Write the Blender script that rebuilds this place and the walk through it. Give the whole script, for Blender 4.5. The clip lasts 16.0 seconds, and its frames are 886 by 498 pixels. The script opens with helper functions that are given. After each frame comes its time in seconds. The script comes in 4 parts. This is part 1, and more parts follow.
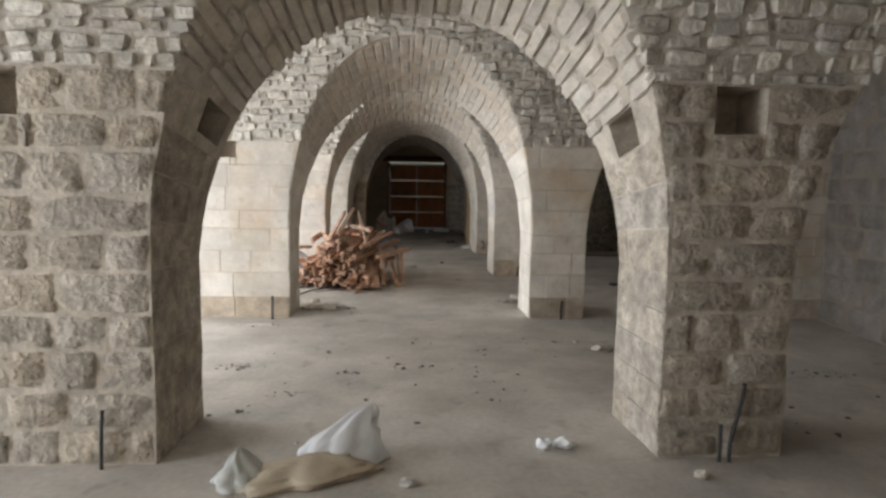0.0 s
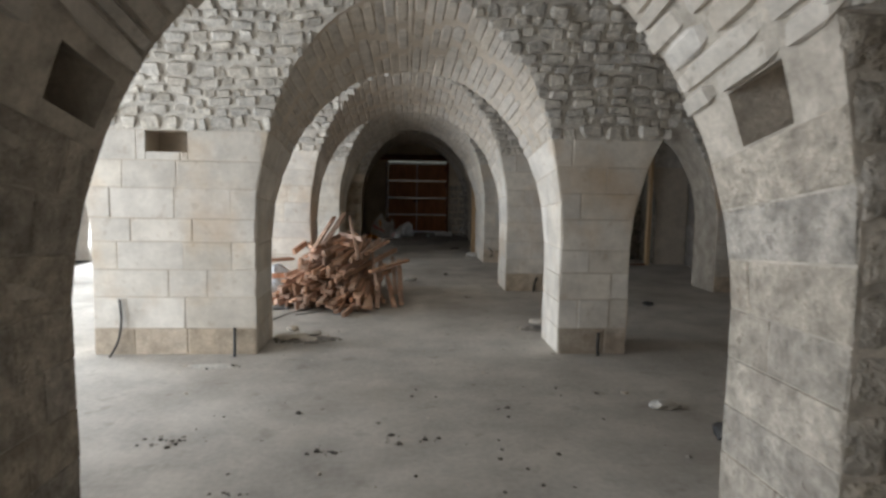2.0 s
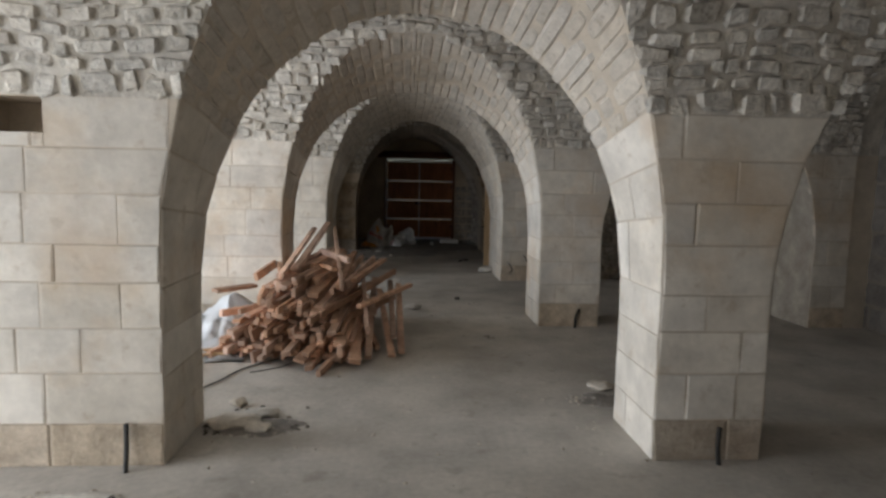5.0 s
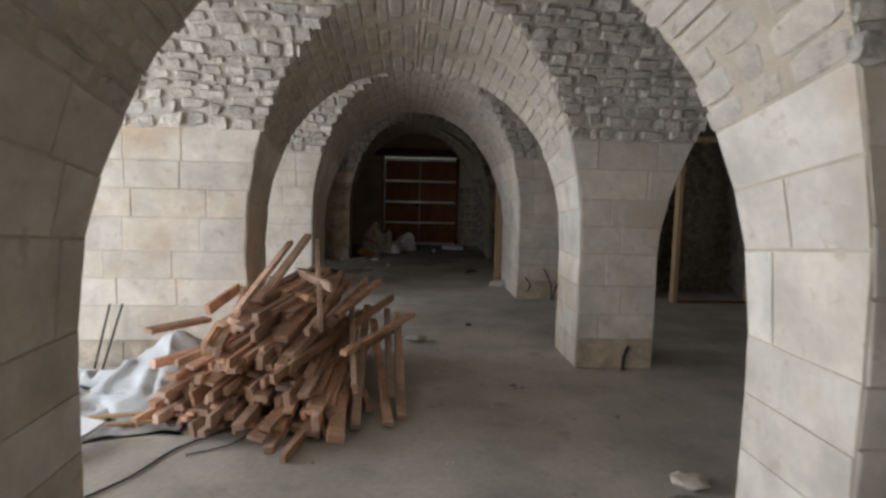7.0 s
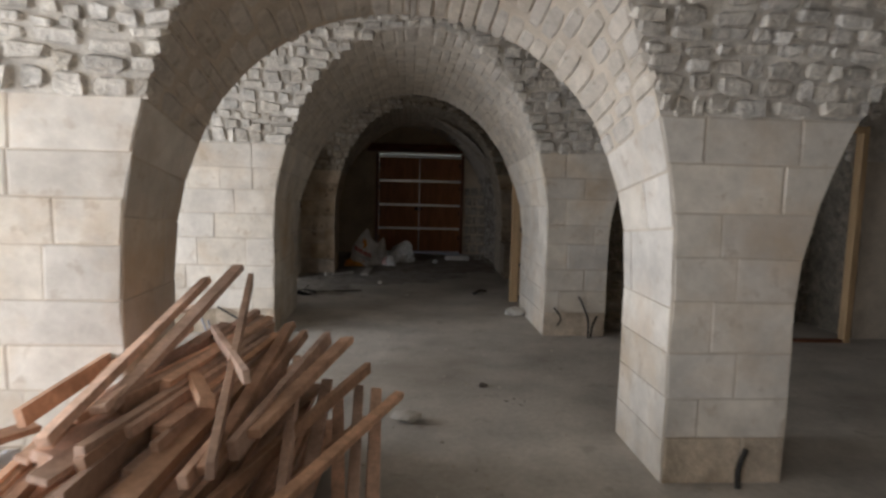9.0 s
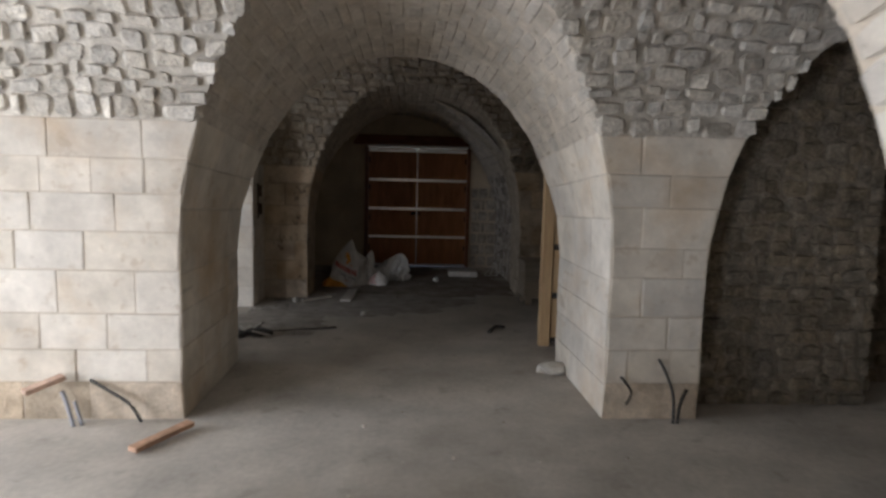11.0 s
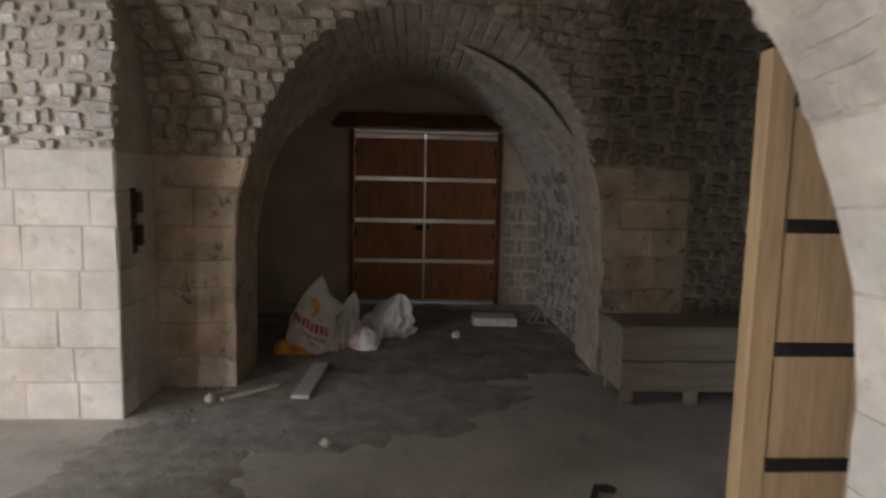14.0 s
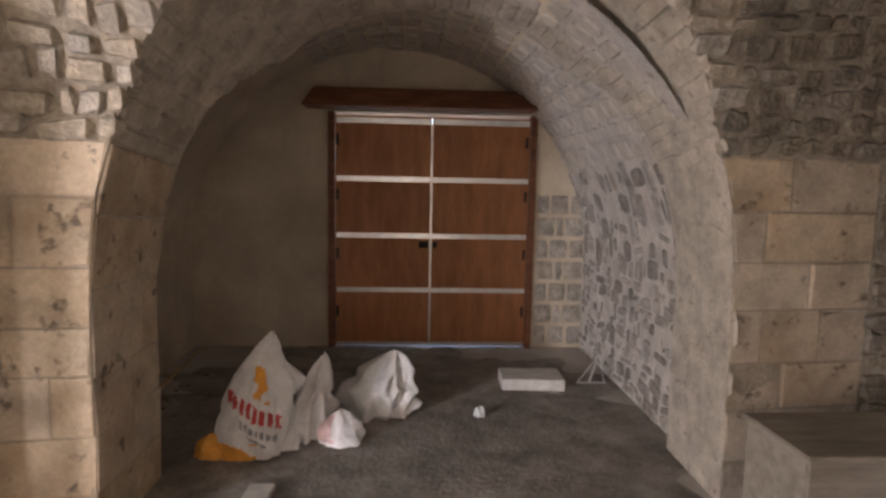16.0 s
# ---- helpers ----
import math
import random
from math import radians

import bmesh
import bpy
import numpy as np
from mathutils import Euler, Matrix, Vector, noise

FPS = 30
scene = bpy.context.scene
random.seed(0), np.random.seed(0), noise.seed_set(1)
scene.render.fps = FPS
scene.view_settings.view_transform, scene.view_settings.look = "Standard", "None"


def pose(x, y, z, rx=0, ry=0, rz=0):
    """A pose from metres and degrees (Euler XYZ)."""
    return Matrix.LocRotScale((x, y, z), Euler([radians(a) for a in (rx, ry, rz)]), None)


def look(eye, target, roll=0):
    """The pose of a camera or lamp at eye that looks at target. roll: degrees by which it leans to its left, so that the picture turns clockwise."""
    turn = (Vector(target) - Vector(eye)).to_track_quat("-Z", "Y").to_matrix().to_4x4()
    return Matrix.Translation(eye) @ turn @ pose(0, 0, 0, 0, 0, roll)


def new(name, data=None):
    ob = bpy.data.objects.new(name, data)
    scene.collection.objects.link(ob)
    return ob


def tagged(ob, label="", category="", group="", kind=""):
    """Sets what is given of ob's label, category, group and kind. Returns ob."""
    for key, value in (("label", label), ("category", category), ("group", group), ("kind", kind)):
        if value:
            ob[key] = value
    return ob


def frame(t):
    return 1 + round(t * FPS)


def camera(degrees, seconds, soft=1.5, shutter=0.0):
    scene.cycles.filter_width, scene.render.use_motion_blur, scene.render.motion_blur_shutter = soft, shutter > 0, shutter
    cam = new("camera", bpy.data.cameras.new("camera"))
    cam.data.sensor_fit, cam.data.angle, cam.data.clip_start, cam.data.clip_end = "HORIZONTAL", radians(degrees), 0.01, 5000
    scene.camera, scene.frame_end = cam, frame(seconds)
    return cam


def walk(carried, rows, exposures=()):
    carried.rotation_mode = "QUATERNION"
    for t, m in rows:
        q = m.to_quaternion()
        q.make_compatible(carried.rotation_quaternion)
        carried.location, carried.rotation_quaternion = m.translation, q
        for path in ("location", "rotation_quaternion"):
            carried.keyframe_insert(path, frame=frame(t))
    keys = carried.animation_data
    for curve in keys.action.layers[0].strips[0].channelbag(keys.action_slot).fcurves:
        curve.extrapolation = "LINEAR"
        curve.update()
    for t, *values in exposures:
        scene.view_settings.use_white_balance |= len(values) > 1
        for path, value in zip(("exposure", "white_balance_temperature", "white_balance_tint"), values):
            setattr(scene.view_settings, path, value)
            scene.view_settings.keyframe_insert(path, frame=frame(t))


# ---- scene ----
cam = camera(72.0, 16.0, 2.8, 0.5)
PATH = [
    (0, (0.252, 0.546, 1.458), (0.387, 2.531, 1.25), 1.0),
    (0.5, (0.255, 0.847, 1.458), (0.39, 2.832, 1.25), 1.0),
    (1, (0.265, 1.197, 1.461), (0.4, 3.182, 1.254), 1.0),
    (1.5, (0.277, 1.548, 1.468), (0.411, 3.533, 1.261), 1.0),
    (2, (0.281, 1.921, 1.476), (0.416, 3.906, 1.268), 1.0),
    (2.5, (0.288, 2.272, 1.483), (0.421, 4.257, 1.275), 1.0),
    (3, (0.295, 2.633, 1.476), (0.426, 4.618, 1.27), 1.0),
    (3.5, (0.298, 2.968, 1.483), (0.428, 4.953, 1.275), 1.0),
    (4, (0.296, 3.315, 1.484), (0.426, 5.3, 1.277), 1.1),
    (6.5, (0.236, 5.03, 1.507), (0.377, 7.014, 1.299), 1.3),
    (7, (0.253, 5.427, 1.513), (0.394, 7.411, 1.305), 1.4),
    (7.5, (0.281, 5.866, 1.538), (0.42, 7.85, 1.326), 1.6),
    (8, (0.303, 6.352, 1.534), (0.441, 8.336, 1.324), 1.6),
    (8.5, (0.332, 6.837, 1.537), (0.468, 8.821, 1.326), 1.6),
    (9, (0.367, 7.383, 1.541), (0.502, 9.367, 1.33), 1.5),
    (11.5, (0.499, 10.235, 1.551), (0.629, 12.219, 1.337), 1.4),
    (12, (0.501, 10.835, 1.556), (0.628, 12.82, 1.343), 1.4),
    (12.5, (0.483, 11.388, 1.569), (0.613, 13.372, 1.352), 1.4),
    (13, (0.485, 11.988, 1.571), (0.613, 13.972, 1.354), 1.4),
    (13.5, (0.49, 12.554, 1.563), (0.614, 14.538, 1.346), 1.1),
    (14, (0.5, 13.139, 1.594), (0.622, 15.123, 1.369), 1.3),
    (14.5, (0.503, 13.708, 1.594), (0.625, 15.692, 1.37), 1.3),
    (15, (0.516, 14.296, 1.591), (0.632, 16.28, 1.367), 1.2),
    (15.5, (0.532, 14.846, 1.602), (0.643, 16.83, 1.377), 1.1),
    (16, (0.531, 15.193, 1.599), (0.642, 17.178, 1.373), 1.1),
]
EXPO = [(0.0, -0.22, 6200, 11), (1.0, -0.37, 6000, 10), (1.5, -0.44, 5950, 9), (2.5, -0.73, 5900, 9), (4.0, -0.74, 6000, 10), (7.0, -0.78, 6050, 11), (9.0, -0.4, 6150, 13), (11.5, 0.0, 6000, 13), (12.5, 0.22, 6150, 15),
        (13.0, 0.42, 6100, 14), (14.0, 0.8, 6250, 15), (14.5, 1.28, 6250, 17), (15.0, 2.1, 6450, 21), (15.5, 2.48, 6450, 21), (16.0, 2.54, 6500, 23)]
walk(cam, [(t, look(eye, target, roll)) for t, eye, target, roll in PATH], EXPO)

# ---- light ----
world = bpy.data.worlds.new("world")
scene.world = world
world.use_nodes = True
wn = world.node_tree.nodes
sky = wn.new("ShaderNodeTexSky")
sky.sky_type = 'NISHITA'
sky.sun_disc = False
sky.sun_elevation = radians(48)
sky.sun_rotation = radians(200)
world.node_tree.links.new(sky.outputs[0], wn["Background"].inputs[0])
wn["Background"].inputs[1].default_value = 0.12
sun = new("sun", bpy.data.lights.new("sun", 'SUN'))
sun.data.energy = 2.0
sun.data.angle = radians(0.6)
sun.data.color = (1.0, 0.95, 0.88)
sun.matrix_world = look((0, 0, 0), (-0.35, 0.63, -0.9))


def window_light(y, width, height, power, ahead, z=1.35, x=-5.25):
    """Skylight that comes in through an opening of the outer wall."""
    lamp = new("window_light", bpy.data.lights.new("window_light", 'AREA'))
    lamp.data.shape, lamp.data.size, lamp.data.size_y = 'RECTANGLE', width, height
    lamp.data.energy = power
    lamp.data.color = (0.95, 0.98, 1.0)
    lamp.matrix_world = look((x, y, z), (x + 4, y + ahead, z - 0.3))
    return lamp


for wy, wp, wa in ((1.8, 245, 0.2), (5.7, 290, 0.2), (9.0, 290, 0.2), (12.3, 200, 0.2), (15.8, 30, 1.6)):
    window_light(wy, 2.0, 2.2, wp, wa)

# ---- materials ----


def mat(name, base, vary=0.15, rough=0.9, scale=6.0, bump=0.3, fine=60.0, stain=None, stain_amt=0.4, metal=0.0,
        island=0.0, obj=0.0, stretch=(1, 1, 1), speck=1.0, bump_dist=0.01, pits=0.0, pit_scale=13.0, pit_colour=(0.2, 0.15, 0.1)):
    """A rough natural surface: two scales of noise for colour, stains, and relief."""
    m = bpy.data.materials.new(name)
    m.use_nodes = True
    n, l = m.node_tree.nodes, m.node_tree.links
    bs = n["Principled BSDF"]
    bs.inputs["Metallic"].default_value = metal
    bs.inputs["Specular IOR Level"].default_value = 0.3
    tc = n.new("ShaderNodeTexCoord")
    mp = n.new("ShaderNodeMapping")
    mp.inputs["Scale"].default_value = stretch
    l.new(tc.outputs["Object"], mp.inputs[0])

    def tex(s, detail):
        t = n.new("ShaderNodeTexNoise")
        t.inputs["Scale"].default_value = s
        t.inputs["Detail"].default_value = detail
        t.inputs["Roughness"].default_value = 0.6
        l.new(mp.outputs[0], t.inputs["Vector"])
        return t

    def mix(kind, fac, a, b):
        x = n.new("ShaderNodeMix")
        x.data_type, x.blend_type = 'RGBA', kind
        for sock, val in ((x.inputs[0], fac), (x.inputs[6], a), (x.inputs[7], b)):
            if hasattr(val, "is_linked"):
                l.new(val, sock)
            else:
                sock.default_value = val if isinstance(val, (int, float)) else (*val, 1)
        return x.outputs[2]

    def span(value, lo, hi, a, b):
        r = n.new("ShaderNodeMapRange")
        r.inputs[1].default_value, r.inputs[2].default_value = lo, hi
        r.inputs[3].default_value, r.inputs[4].default_value = a, b
        l.new(value, r.inputs[0])
        return r.outputs[0]

    big, small = tex(scale, 5), tex(fine, 4)
    dark = tuple(c * (1 - vary * 1.6) for c in base)
    lite = tuple(min(0.9, c * (1 + vary)) for c in base)
    col = mix('MIX', span(big.outputs[0], 0.3, 0.7, 0, 1), dark, lite)
    grain = span(small.outputs[0], 0.3, 0.7, 1 - vary * speck, 1 + vary * speck * 0.5)
    gcol = n.new("ShaderNodeCombineColor")
    for i in range(3):
        l.new(grain, gcol.inputs[i])
    col = mix('MULTIPLY', 0.8, col, gcol.outputs[0])
    if stain:
        st = tex(scale * 0.37, 6)
        col = mix('MIX', span(st.outputs[0], 0.5, 0.72, 0, stain_amt), col, stain)
    if pits:
        pt = tex(pit_scale, 3)
        col = mix('MIX', span(pt.outputs[0], 0.60, 0.70, 0, pits), col, pit_colour)
    rnd = None
    if island:
        g = n.new("ShaderNodeNewGeometry")
        rnd, amt = g.outputs["Random Per Island"], island
    if obj:
        g = n.new("ShaderNodeObjectInfo")
        rnd, amt = g.outputs["Random"], obj
    if rnd is not None:
        hv = n.new("ShaderNodeHueSaturation")
        l.new(span(rnd, 0, 1, 1 - amt, 1 + amt * 0.6), hv.inputs["Value"])
        w = n.new("ShaderNodeMath")
        w.operation = 'FRACT'
        w2 = n.new("ShaderNodeMath")
        w2.operation = 'MULTIPLY'
        l.new(rnd, w2.inputs[0])
        w2.inputs[1].default_value = 17.31
        l.new(w2.outputs[0], w.inputs[0])
        l.new(span(w.outputs[0], 0, 1, 0.85, 1.15), hv.inputs["Saturation"])
        l.new(col, hv.inputs["Color"])
        col = hv.outputs[0]
    l.new(col, bs.inputs["Base Color"])
    l.new(span(big.outputs[0], 0.3, 0.7, min(1, rough + 0.07), rough - 0.07), bs.inputs["Roughness"])
    if bump:
        b = n.new("ShaderNodeBump")
        b.inputs["Strength"].default_value = bump
        b.inputs["Distance"].default_value = bump_dist
        ad = n.new("ShaderNodeMath")
        ad.operation = 'MULTIPLY_ADD'
        l.new(small.outputs[0], ad.inputs[0])
        ad.inputs[1].default_value = 0.5
        l.new(big.outputs[0], ad.inputs[2])
        l.new(ad.outputs[0], b.inputs["Height"])
        l.new(b.outputs[0], bs.inputs["Normal"])
    return m


M_MORTAR = mat("lime_mortar", (0.56, 0.485, 0.39), 0.12, 0.95, 5, 0.5, 70, (0.50, 0.41, 0.30))
M_ASHLAR = mat("limestone_ashlar", (0.67, 0.615, 0.535), 0.13, 0.9, 4, 0.55, 24, (0.52, 0.37, 0.22), 0.65, obj=0.1, speck=0.5, pits=0.45, pit_scale=9.0, pit_colour=(0.42, 0.33, 0.24))
M_ASHJOIN = mat("limestone_ashlar_joined", (0.65, 0.60, 0.53), 0.12, 0.9, 4, 0.35, 45, (0.50, 0.38, 0.25), 0.35, island=0.13)
M_ROUGH = mat("weathered_limestone", (0.50, 0.44, 0.36), 0.28, 0.95, 11, 1.0, 38, (0.27, 0.23, 0.19), 0.65, obj=0.16, bump_dist=0.04, pits=0.7, pit_scale=22.0, pit_colour=(0.2, 0.165, 0.13))
M_ROUGHMORTAR = mat("weathered_mortar", (0.52, 0.46, 0.38), 0.22, 0.95, 7, 0.7, 40, (0.25, 0.21, 0.17), 0.4, bump_dist=0.02)
M_RUBBLE = mat("rubble_limestone", (0.625, 0.58, 0.51), 0.2, 0.95, 10, 0.9, 40, (0.38, 0.325, 0.26), 0.4, island=0.2, bump_dist=0.02)
M_VAULTMORTAR = mat("vault_mortar", (0.63, 0.585, 0.515), 0.18, 0.95, 6, 0.8, 40, (0.28, 0.24, 0.2), 0.4, bump_dist=0.02)
# dirty rubble, darkened further for the shade on the right side
M_DARKRUBBLE = mat("dark_shaded_rubble", (0.285, 0.24, 0.18), 0.28, 0.95, 10, 1.0, 40, (0.11, 0.095, 0.07), 0.6, island=0.22, bump_dist=0.03)
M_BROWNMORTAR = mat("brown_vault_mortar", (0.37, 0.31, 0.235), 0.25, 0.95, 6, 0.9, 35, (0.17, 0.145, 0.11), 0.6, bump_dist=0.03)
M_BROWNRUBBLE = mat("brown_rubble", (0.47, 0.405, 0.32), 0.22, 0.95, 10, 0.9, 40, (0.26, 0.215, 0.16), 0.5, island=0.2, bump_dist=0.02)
M_PLASTER = mat("lime_plaster", (0.64, 0.545, 0.41), 0.12, 0.9, 2.5, 0.25, 60, (0.33, 0.27, 0.2), 0.5)
M_FLOOR = mat("dusty_concrete", (0.485, 0.45, 0.40), 0.16, 0.85, 1.7, 0.35, 26, (0.31, 0.275, 0.23), 0.75, pits=0.5, pit_scale=4.5, pit_colour=(0.27, 0.24, 0.2))
M_GROUND = mat("pale_earth", (0.45, 0.42, 0.36), 0.15, 0.95, 0.6, 0.4, 12)
M_WOOD = mat("reddish_lumber", (0.66, 0.43, 0.305), 0.2, 0.7, 5, 0.3, 40, (0.22, 0.12, 0.07), 0.4, obj=0.4, stretch=(1, 1, 1))
M_DOORWOOD = mat("varnished_door_wood", (0.46, 0.20, 0.085), 0.16, 0.5, 3, 0.15, 14, (0.26, 0.09, 0.035), 0.35, stretch=(4, 4, 0.8))
M_BEAM = mat("dark_beam_wood", (0.22, 0.09, 0.045), 0.25, 0.65, 5, 0.3, 40, stretch=(0.8, 5, 5))
M_PINE = mat("pale_pine_board", (0.52, 0.36, 0.20), 0.15, 0.6, 4, 0.15, 30, (0.36, 0.22, 0.11), 0.35, stretch=(6, 6, 0.5))
M_STEEL = mat("zinc_strip", (0.75, 0.75, 0.74), 0.1, 0.35, 8, 0.1, 60, metal=0.9)
M_IRON = mat("dark_iron", (0.05, 0.045, 0.04), 0.2, 0.6, 10, 0.2, 60, metal=0.5)
M_BLACK = mat("black_plastic", (0.055, 0.052, 0.05), 0.2, 0.6, 10, 0.1, 60)
M_SACK = mat("white_woven_sack", (0.78, 0.76, 0.74), 0.12, 0.6, 7, 0.8, 60, (0.42, 0.36, 0.31), 0.6, bump_dist=0.02)
M_SHEET = mat("white_plastic_sheet", (0.78, 0.79, 0.80), 0.06, 0.4, 4, 0.2, 40, (0.6, 0.58, 0.55), 0.3)
M_RED = mat("red_print", (0.55, 0.07, 0.06), 0.1, 0.6, 10, 0.1, 60)
M_ORANGE = mat("orange_print", (0.80, 0.36, 0.06), 0.1, 0.6, 10, 0.1, 60)
M_GREYPRINT = mat("grey_print", (0.30, 0.30, 0.32), 0.1, 0.6, 10, 0.1, 60)
M_CHIP = mat("stone_chips", (0.5, 0.45, 0.38), 0.2, 0.95, 12, 0.5, 60, island=0.3)
M_DIRT = mat("dark_dirt", (0.10, 0.085, 0.07), 0.3, 0.95, 12, 0.8, 60, island=0.3)
# kept dark: the shade of the right aisle is in this colour
M_SLAB = mat("shaded_grey_slab", (0.20, 0.172, 0.14), 0.15, 0.85, 4, 0.3, 50, (0.25, 0.2, 0.15), 0.4)

# ---- helpers of this scene ----


def obj_of(name, bm, mats, parent=None, label="", category="", kind="", group="", smooth=False):
    me = bpy.data.meshes.new(name)
    bm.to_mesh(me)
    bm.free()
    for m in (mats if isinstance(mats, (list, tuple)) else [mats]):
        me.materials.append(m)
    if smooth:
        for p in me.polygons:
            p.use_smooth = True
    ob = new(name, me)
    if parent:
        ob.parent = parent
    return tagged(ob, label, category, group, kind)


def part(name, bm, material, parent, label=""):
    return obj_of(name, bm, material, parent, label)


def raw_obj(name, verts, faces, mats, idx=None, parent=None, smooth=False, **tags):
    me = bpy.data.meshes.new(name)
    me.from_pydata([tuple(v) for v in verts], [], faces)
    for m in (mats if isinstance(mats, (list, tuple)) else [mats]):
        me.materials.append(m)
    if idx:
        me.polygons.foreach_set("material_index", idx)
    if smooth:
        me.polygons.foreach_set("use_smooth", [True] * len(faces))
    me.update()
    ob = new(name, me)
    if parent:
        ob.parent = parent
    return tagged(ob, **tags)


def box(x0, x1, y0, y1, z0, z1, bevel=0.0):
    bm = bmesh.new()
    bmesh.ops.create_cube(bm, size=1)
    for v in bm.verts:
        v.co = Vector(((x0 + x1) / 2 + v.co.x * (x1 - x0), (y0 + y1) / 2 + v.co.y * (y1 - y0), (z0 + z1) / 2 + v.co.z * (z1 - z0)))
    if bevel:
        bmesh.ops.bevel(bm, geom=bm.edges[:], offset=bevel, segments=1, affect='EDGES')
    return bm


def stick(p, q, w, h, bevel=0.0, twist=0.0):
    """A bar of section w x h from p to q."""
    p, q = Vector(p), Vector(q)
    bm = box(-w / 2, w / 2, -h / 2, h / 2, 0, (q - p).length, bevel)
    m = Matrix.Translation(p) @ (q - p).to_track_quat('Z', 'Y').to_matrix().to_4x4() @ pose(0, 0, 0, 0, 0, twist)
    bmesh.ops.transform(bm, matrix=m, verts=bm.verts[:])
    return bm


def tube(points, r, seg=8):
    """A round bar or cable along points."""
    bm = bmesh.new()
    pts = [Vector(p) for p in points]
    rings = []
    for i, p in enumerate(pts):
        d = (pts[min(i + 1, len(pts) - 1)] - pts[max(i - 1, 0)]).normalized()
        a = d.orthogonal().normalized()
        b = d.cross(a)
        rings.append([bm.verts.new(p + r * (math.cos(6.2832 * k / seg) * a + math.sin(6.2832 * k / seg) * b)) for k in range(seg)])
    for r0, r1 in zip(rings, rings[1:]):
        for k in range(seg):
            bm.faces.new((r0[k], r0[(k + 1) % seg], r1[(k + 1) % seg], r1[k]))
    bm.faces.new(rings[0][::-1])
    bm.faces.new(rings[-1])
    return bm


RNG = random.Random(7)


def dressed(corners, at, proud=0.012, inset=0.006, rough=0.003):
    """A dressed block: corners are four (u, v) counter-clockwise, at(u, v, d) gives the place d in front of the surface."""
    cu = sum(c[0] for c in corners) / 4
    cv = sum(c[1] for c in corners) / 4
    verts, faces = [], []
    lift = RNG.uniform(-0.4, 0.6) * rough
    for ring, (ins, d) in enumerate(((0.0, -0.03), (0.001, proud * 0.55), (inset, proud))):
        for c in corners:
            lu, lv = c[0] - cu, c[1] - cv
            ln = max(0.02, math.hypot(lu, lv))
            k = 1 - ins * 1.4 / ln
            jit = RNG.uniform(-rough, rough) if ring == 2 else 0
            wob = RNG.uniform(-0.0025, 0.0025) if ring else 0
            verts.append(at(cu + lu * k + wob, cv + lv * k + wob * 0.7, d + (lift + jit if ring else 0)))
    for r in (0, 4):
        for i in range(4):
            j = (i + 1) % 4
            faces.append((r + i, r + j, r + 4 + j, r + 4 + i))
    faces.append((8, 9, 10, 11))
    return verts, faces


def bossed(corners, at, proud=0.03, rough=0.012):
    """A rough-hewn block with a drafted margin and a hacked face."""
    n = 6
    verts, faces = [], []
    bulge = RNG.uniform(0.5, 1.1) * proud
    for j in range(n):
        for i in range(n):
            a, b = (0, 0.09, 0.36, 0.64, 0.91, 1)[i], (0, 0.12, 0.38, 0.62, 0.88, 1)[j]
            lo = [corners[0][k] + (corners[1][k] - corners[0][k]) * a for k in (0, 1)]
            hi = [corners[3][k] + (corners[2][k] - corners[3][k]) * a for k in (0, 1)]
            u, v = lo[0] + (hi[0] - lo[0]) * b, lo[1] + (hi[1] - lo[1]) * b
            rim = i in (0, n - 1) or j in (0, n - 1)
            if rim:
                d, ju = -0.006, RNG.uniform(-0.008, 0.008)
            else:
                d, ju = bulge + RNG.uniform(-rough, rough) - (0.006 if i in (1, n - 2) and RNG.random() < 0.4 else 0), RNG.uniform(-0.014, 0.014)
            verts.append(at(u + ju, v + RNG.uniform(-0.006, 0.006), d))
    for j in range(n - 1):
        for i in range(n - 1):
            k = j * n + i
            faces.append((k, k + 1, k + n + 1, k + n))
    return verts, faces


def rubble(u0, u1, v0, v1, at, proud=0.03, n=4, jitter=0.2):
    """A rough stone: a small uneven dome over the cell."""
    du, dv = u1 - u0, v1 - v0
    verts, faces = [], []
    tilt_u, tilt_v = RNG.uniform(-0.35, 0.75) * proud, RNG.uniform(-0.5, 0.5) * proud
    h = proud * RNG.uniform(0.45, 1.15)
    edge = jitter * min(du, dv) * 1.9
    for j in range(n):
        for i in range(n):
            a, b = i / (n - 1), j / (n - 1)
            rim = i in (0, n - 1) or j in (0, n - 1)
            corner = i in (0, n - 1) and j in (0, n - 1)
            ru, rv = RNG.uniform(-0.5, 0.5) * edge, RNG.uniform(-0.5, 0.5) * edge
            if corner:
                a, b = 0.5 + (a - 0.5) * 0.76, 0.5 + (b - 0.5) * 0.74
            elif not rim:
                a, b = 0.5 + (a - 0.5) * 2.1, 0.5 + (b - 0.5) * 2.1
            d = (-0.012 if i in (0, n - 1) else RNG.uniform(-0.2, 0.3) * proud) if rim else h + tilt_u * (a - 0.5) + tilt_v * (b - 0.5) + RNG.uniform(-0.2, 0.2) * proud
            verts.append(at(u0 + a * du + ru * 0.6, v0 + b * dv + rv * 0.6, d))
    for j in range(n - 1):
        for i in range(n - 1):
            k = j * n + i
            faces.append((k, k + 1, k + n + 1, k + n))
    return verts, faces


class Pile:
    """Collects pieces into one mesh."""

    def __init__(self):
        self.v, self.f, self.m = [], [], []

    def add(self, vf, m=0):
        o = len(self.v)
        self.v += vf[0]
        self.f += [tuple(o + i for i in f) for f in vf[1]]
        self.m += [m] * len(vf[1])


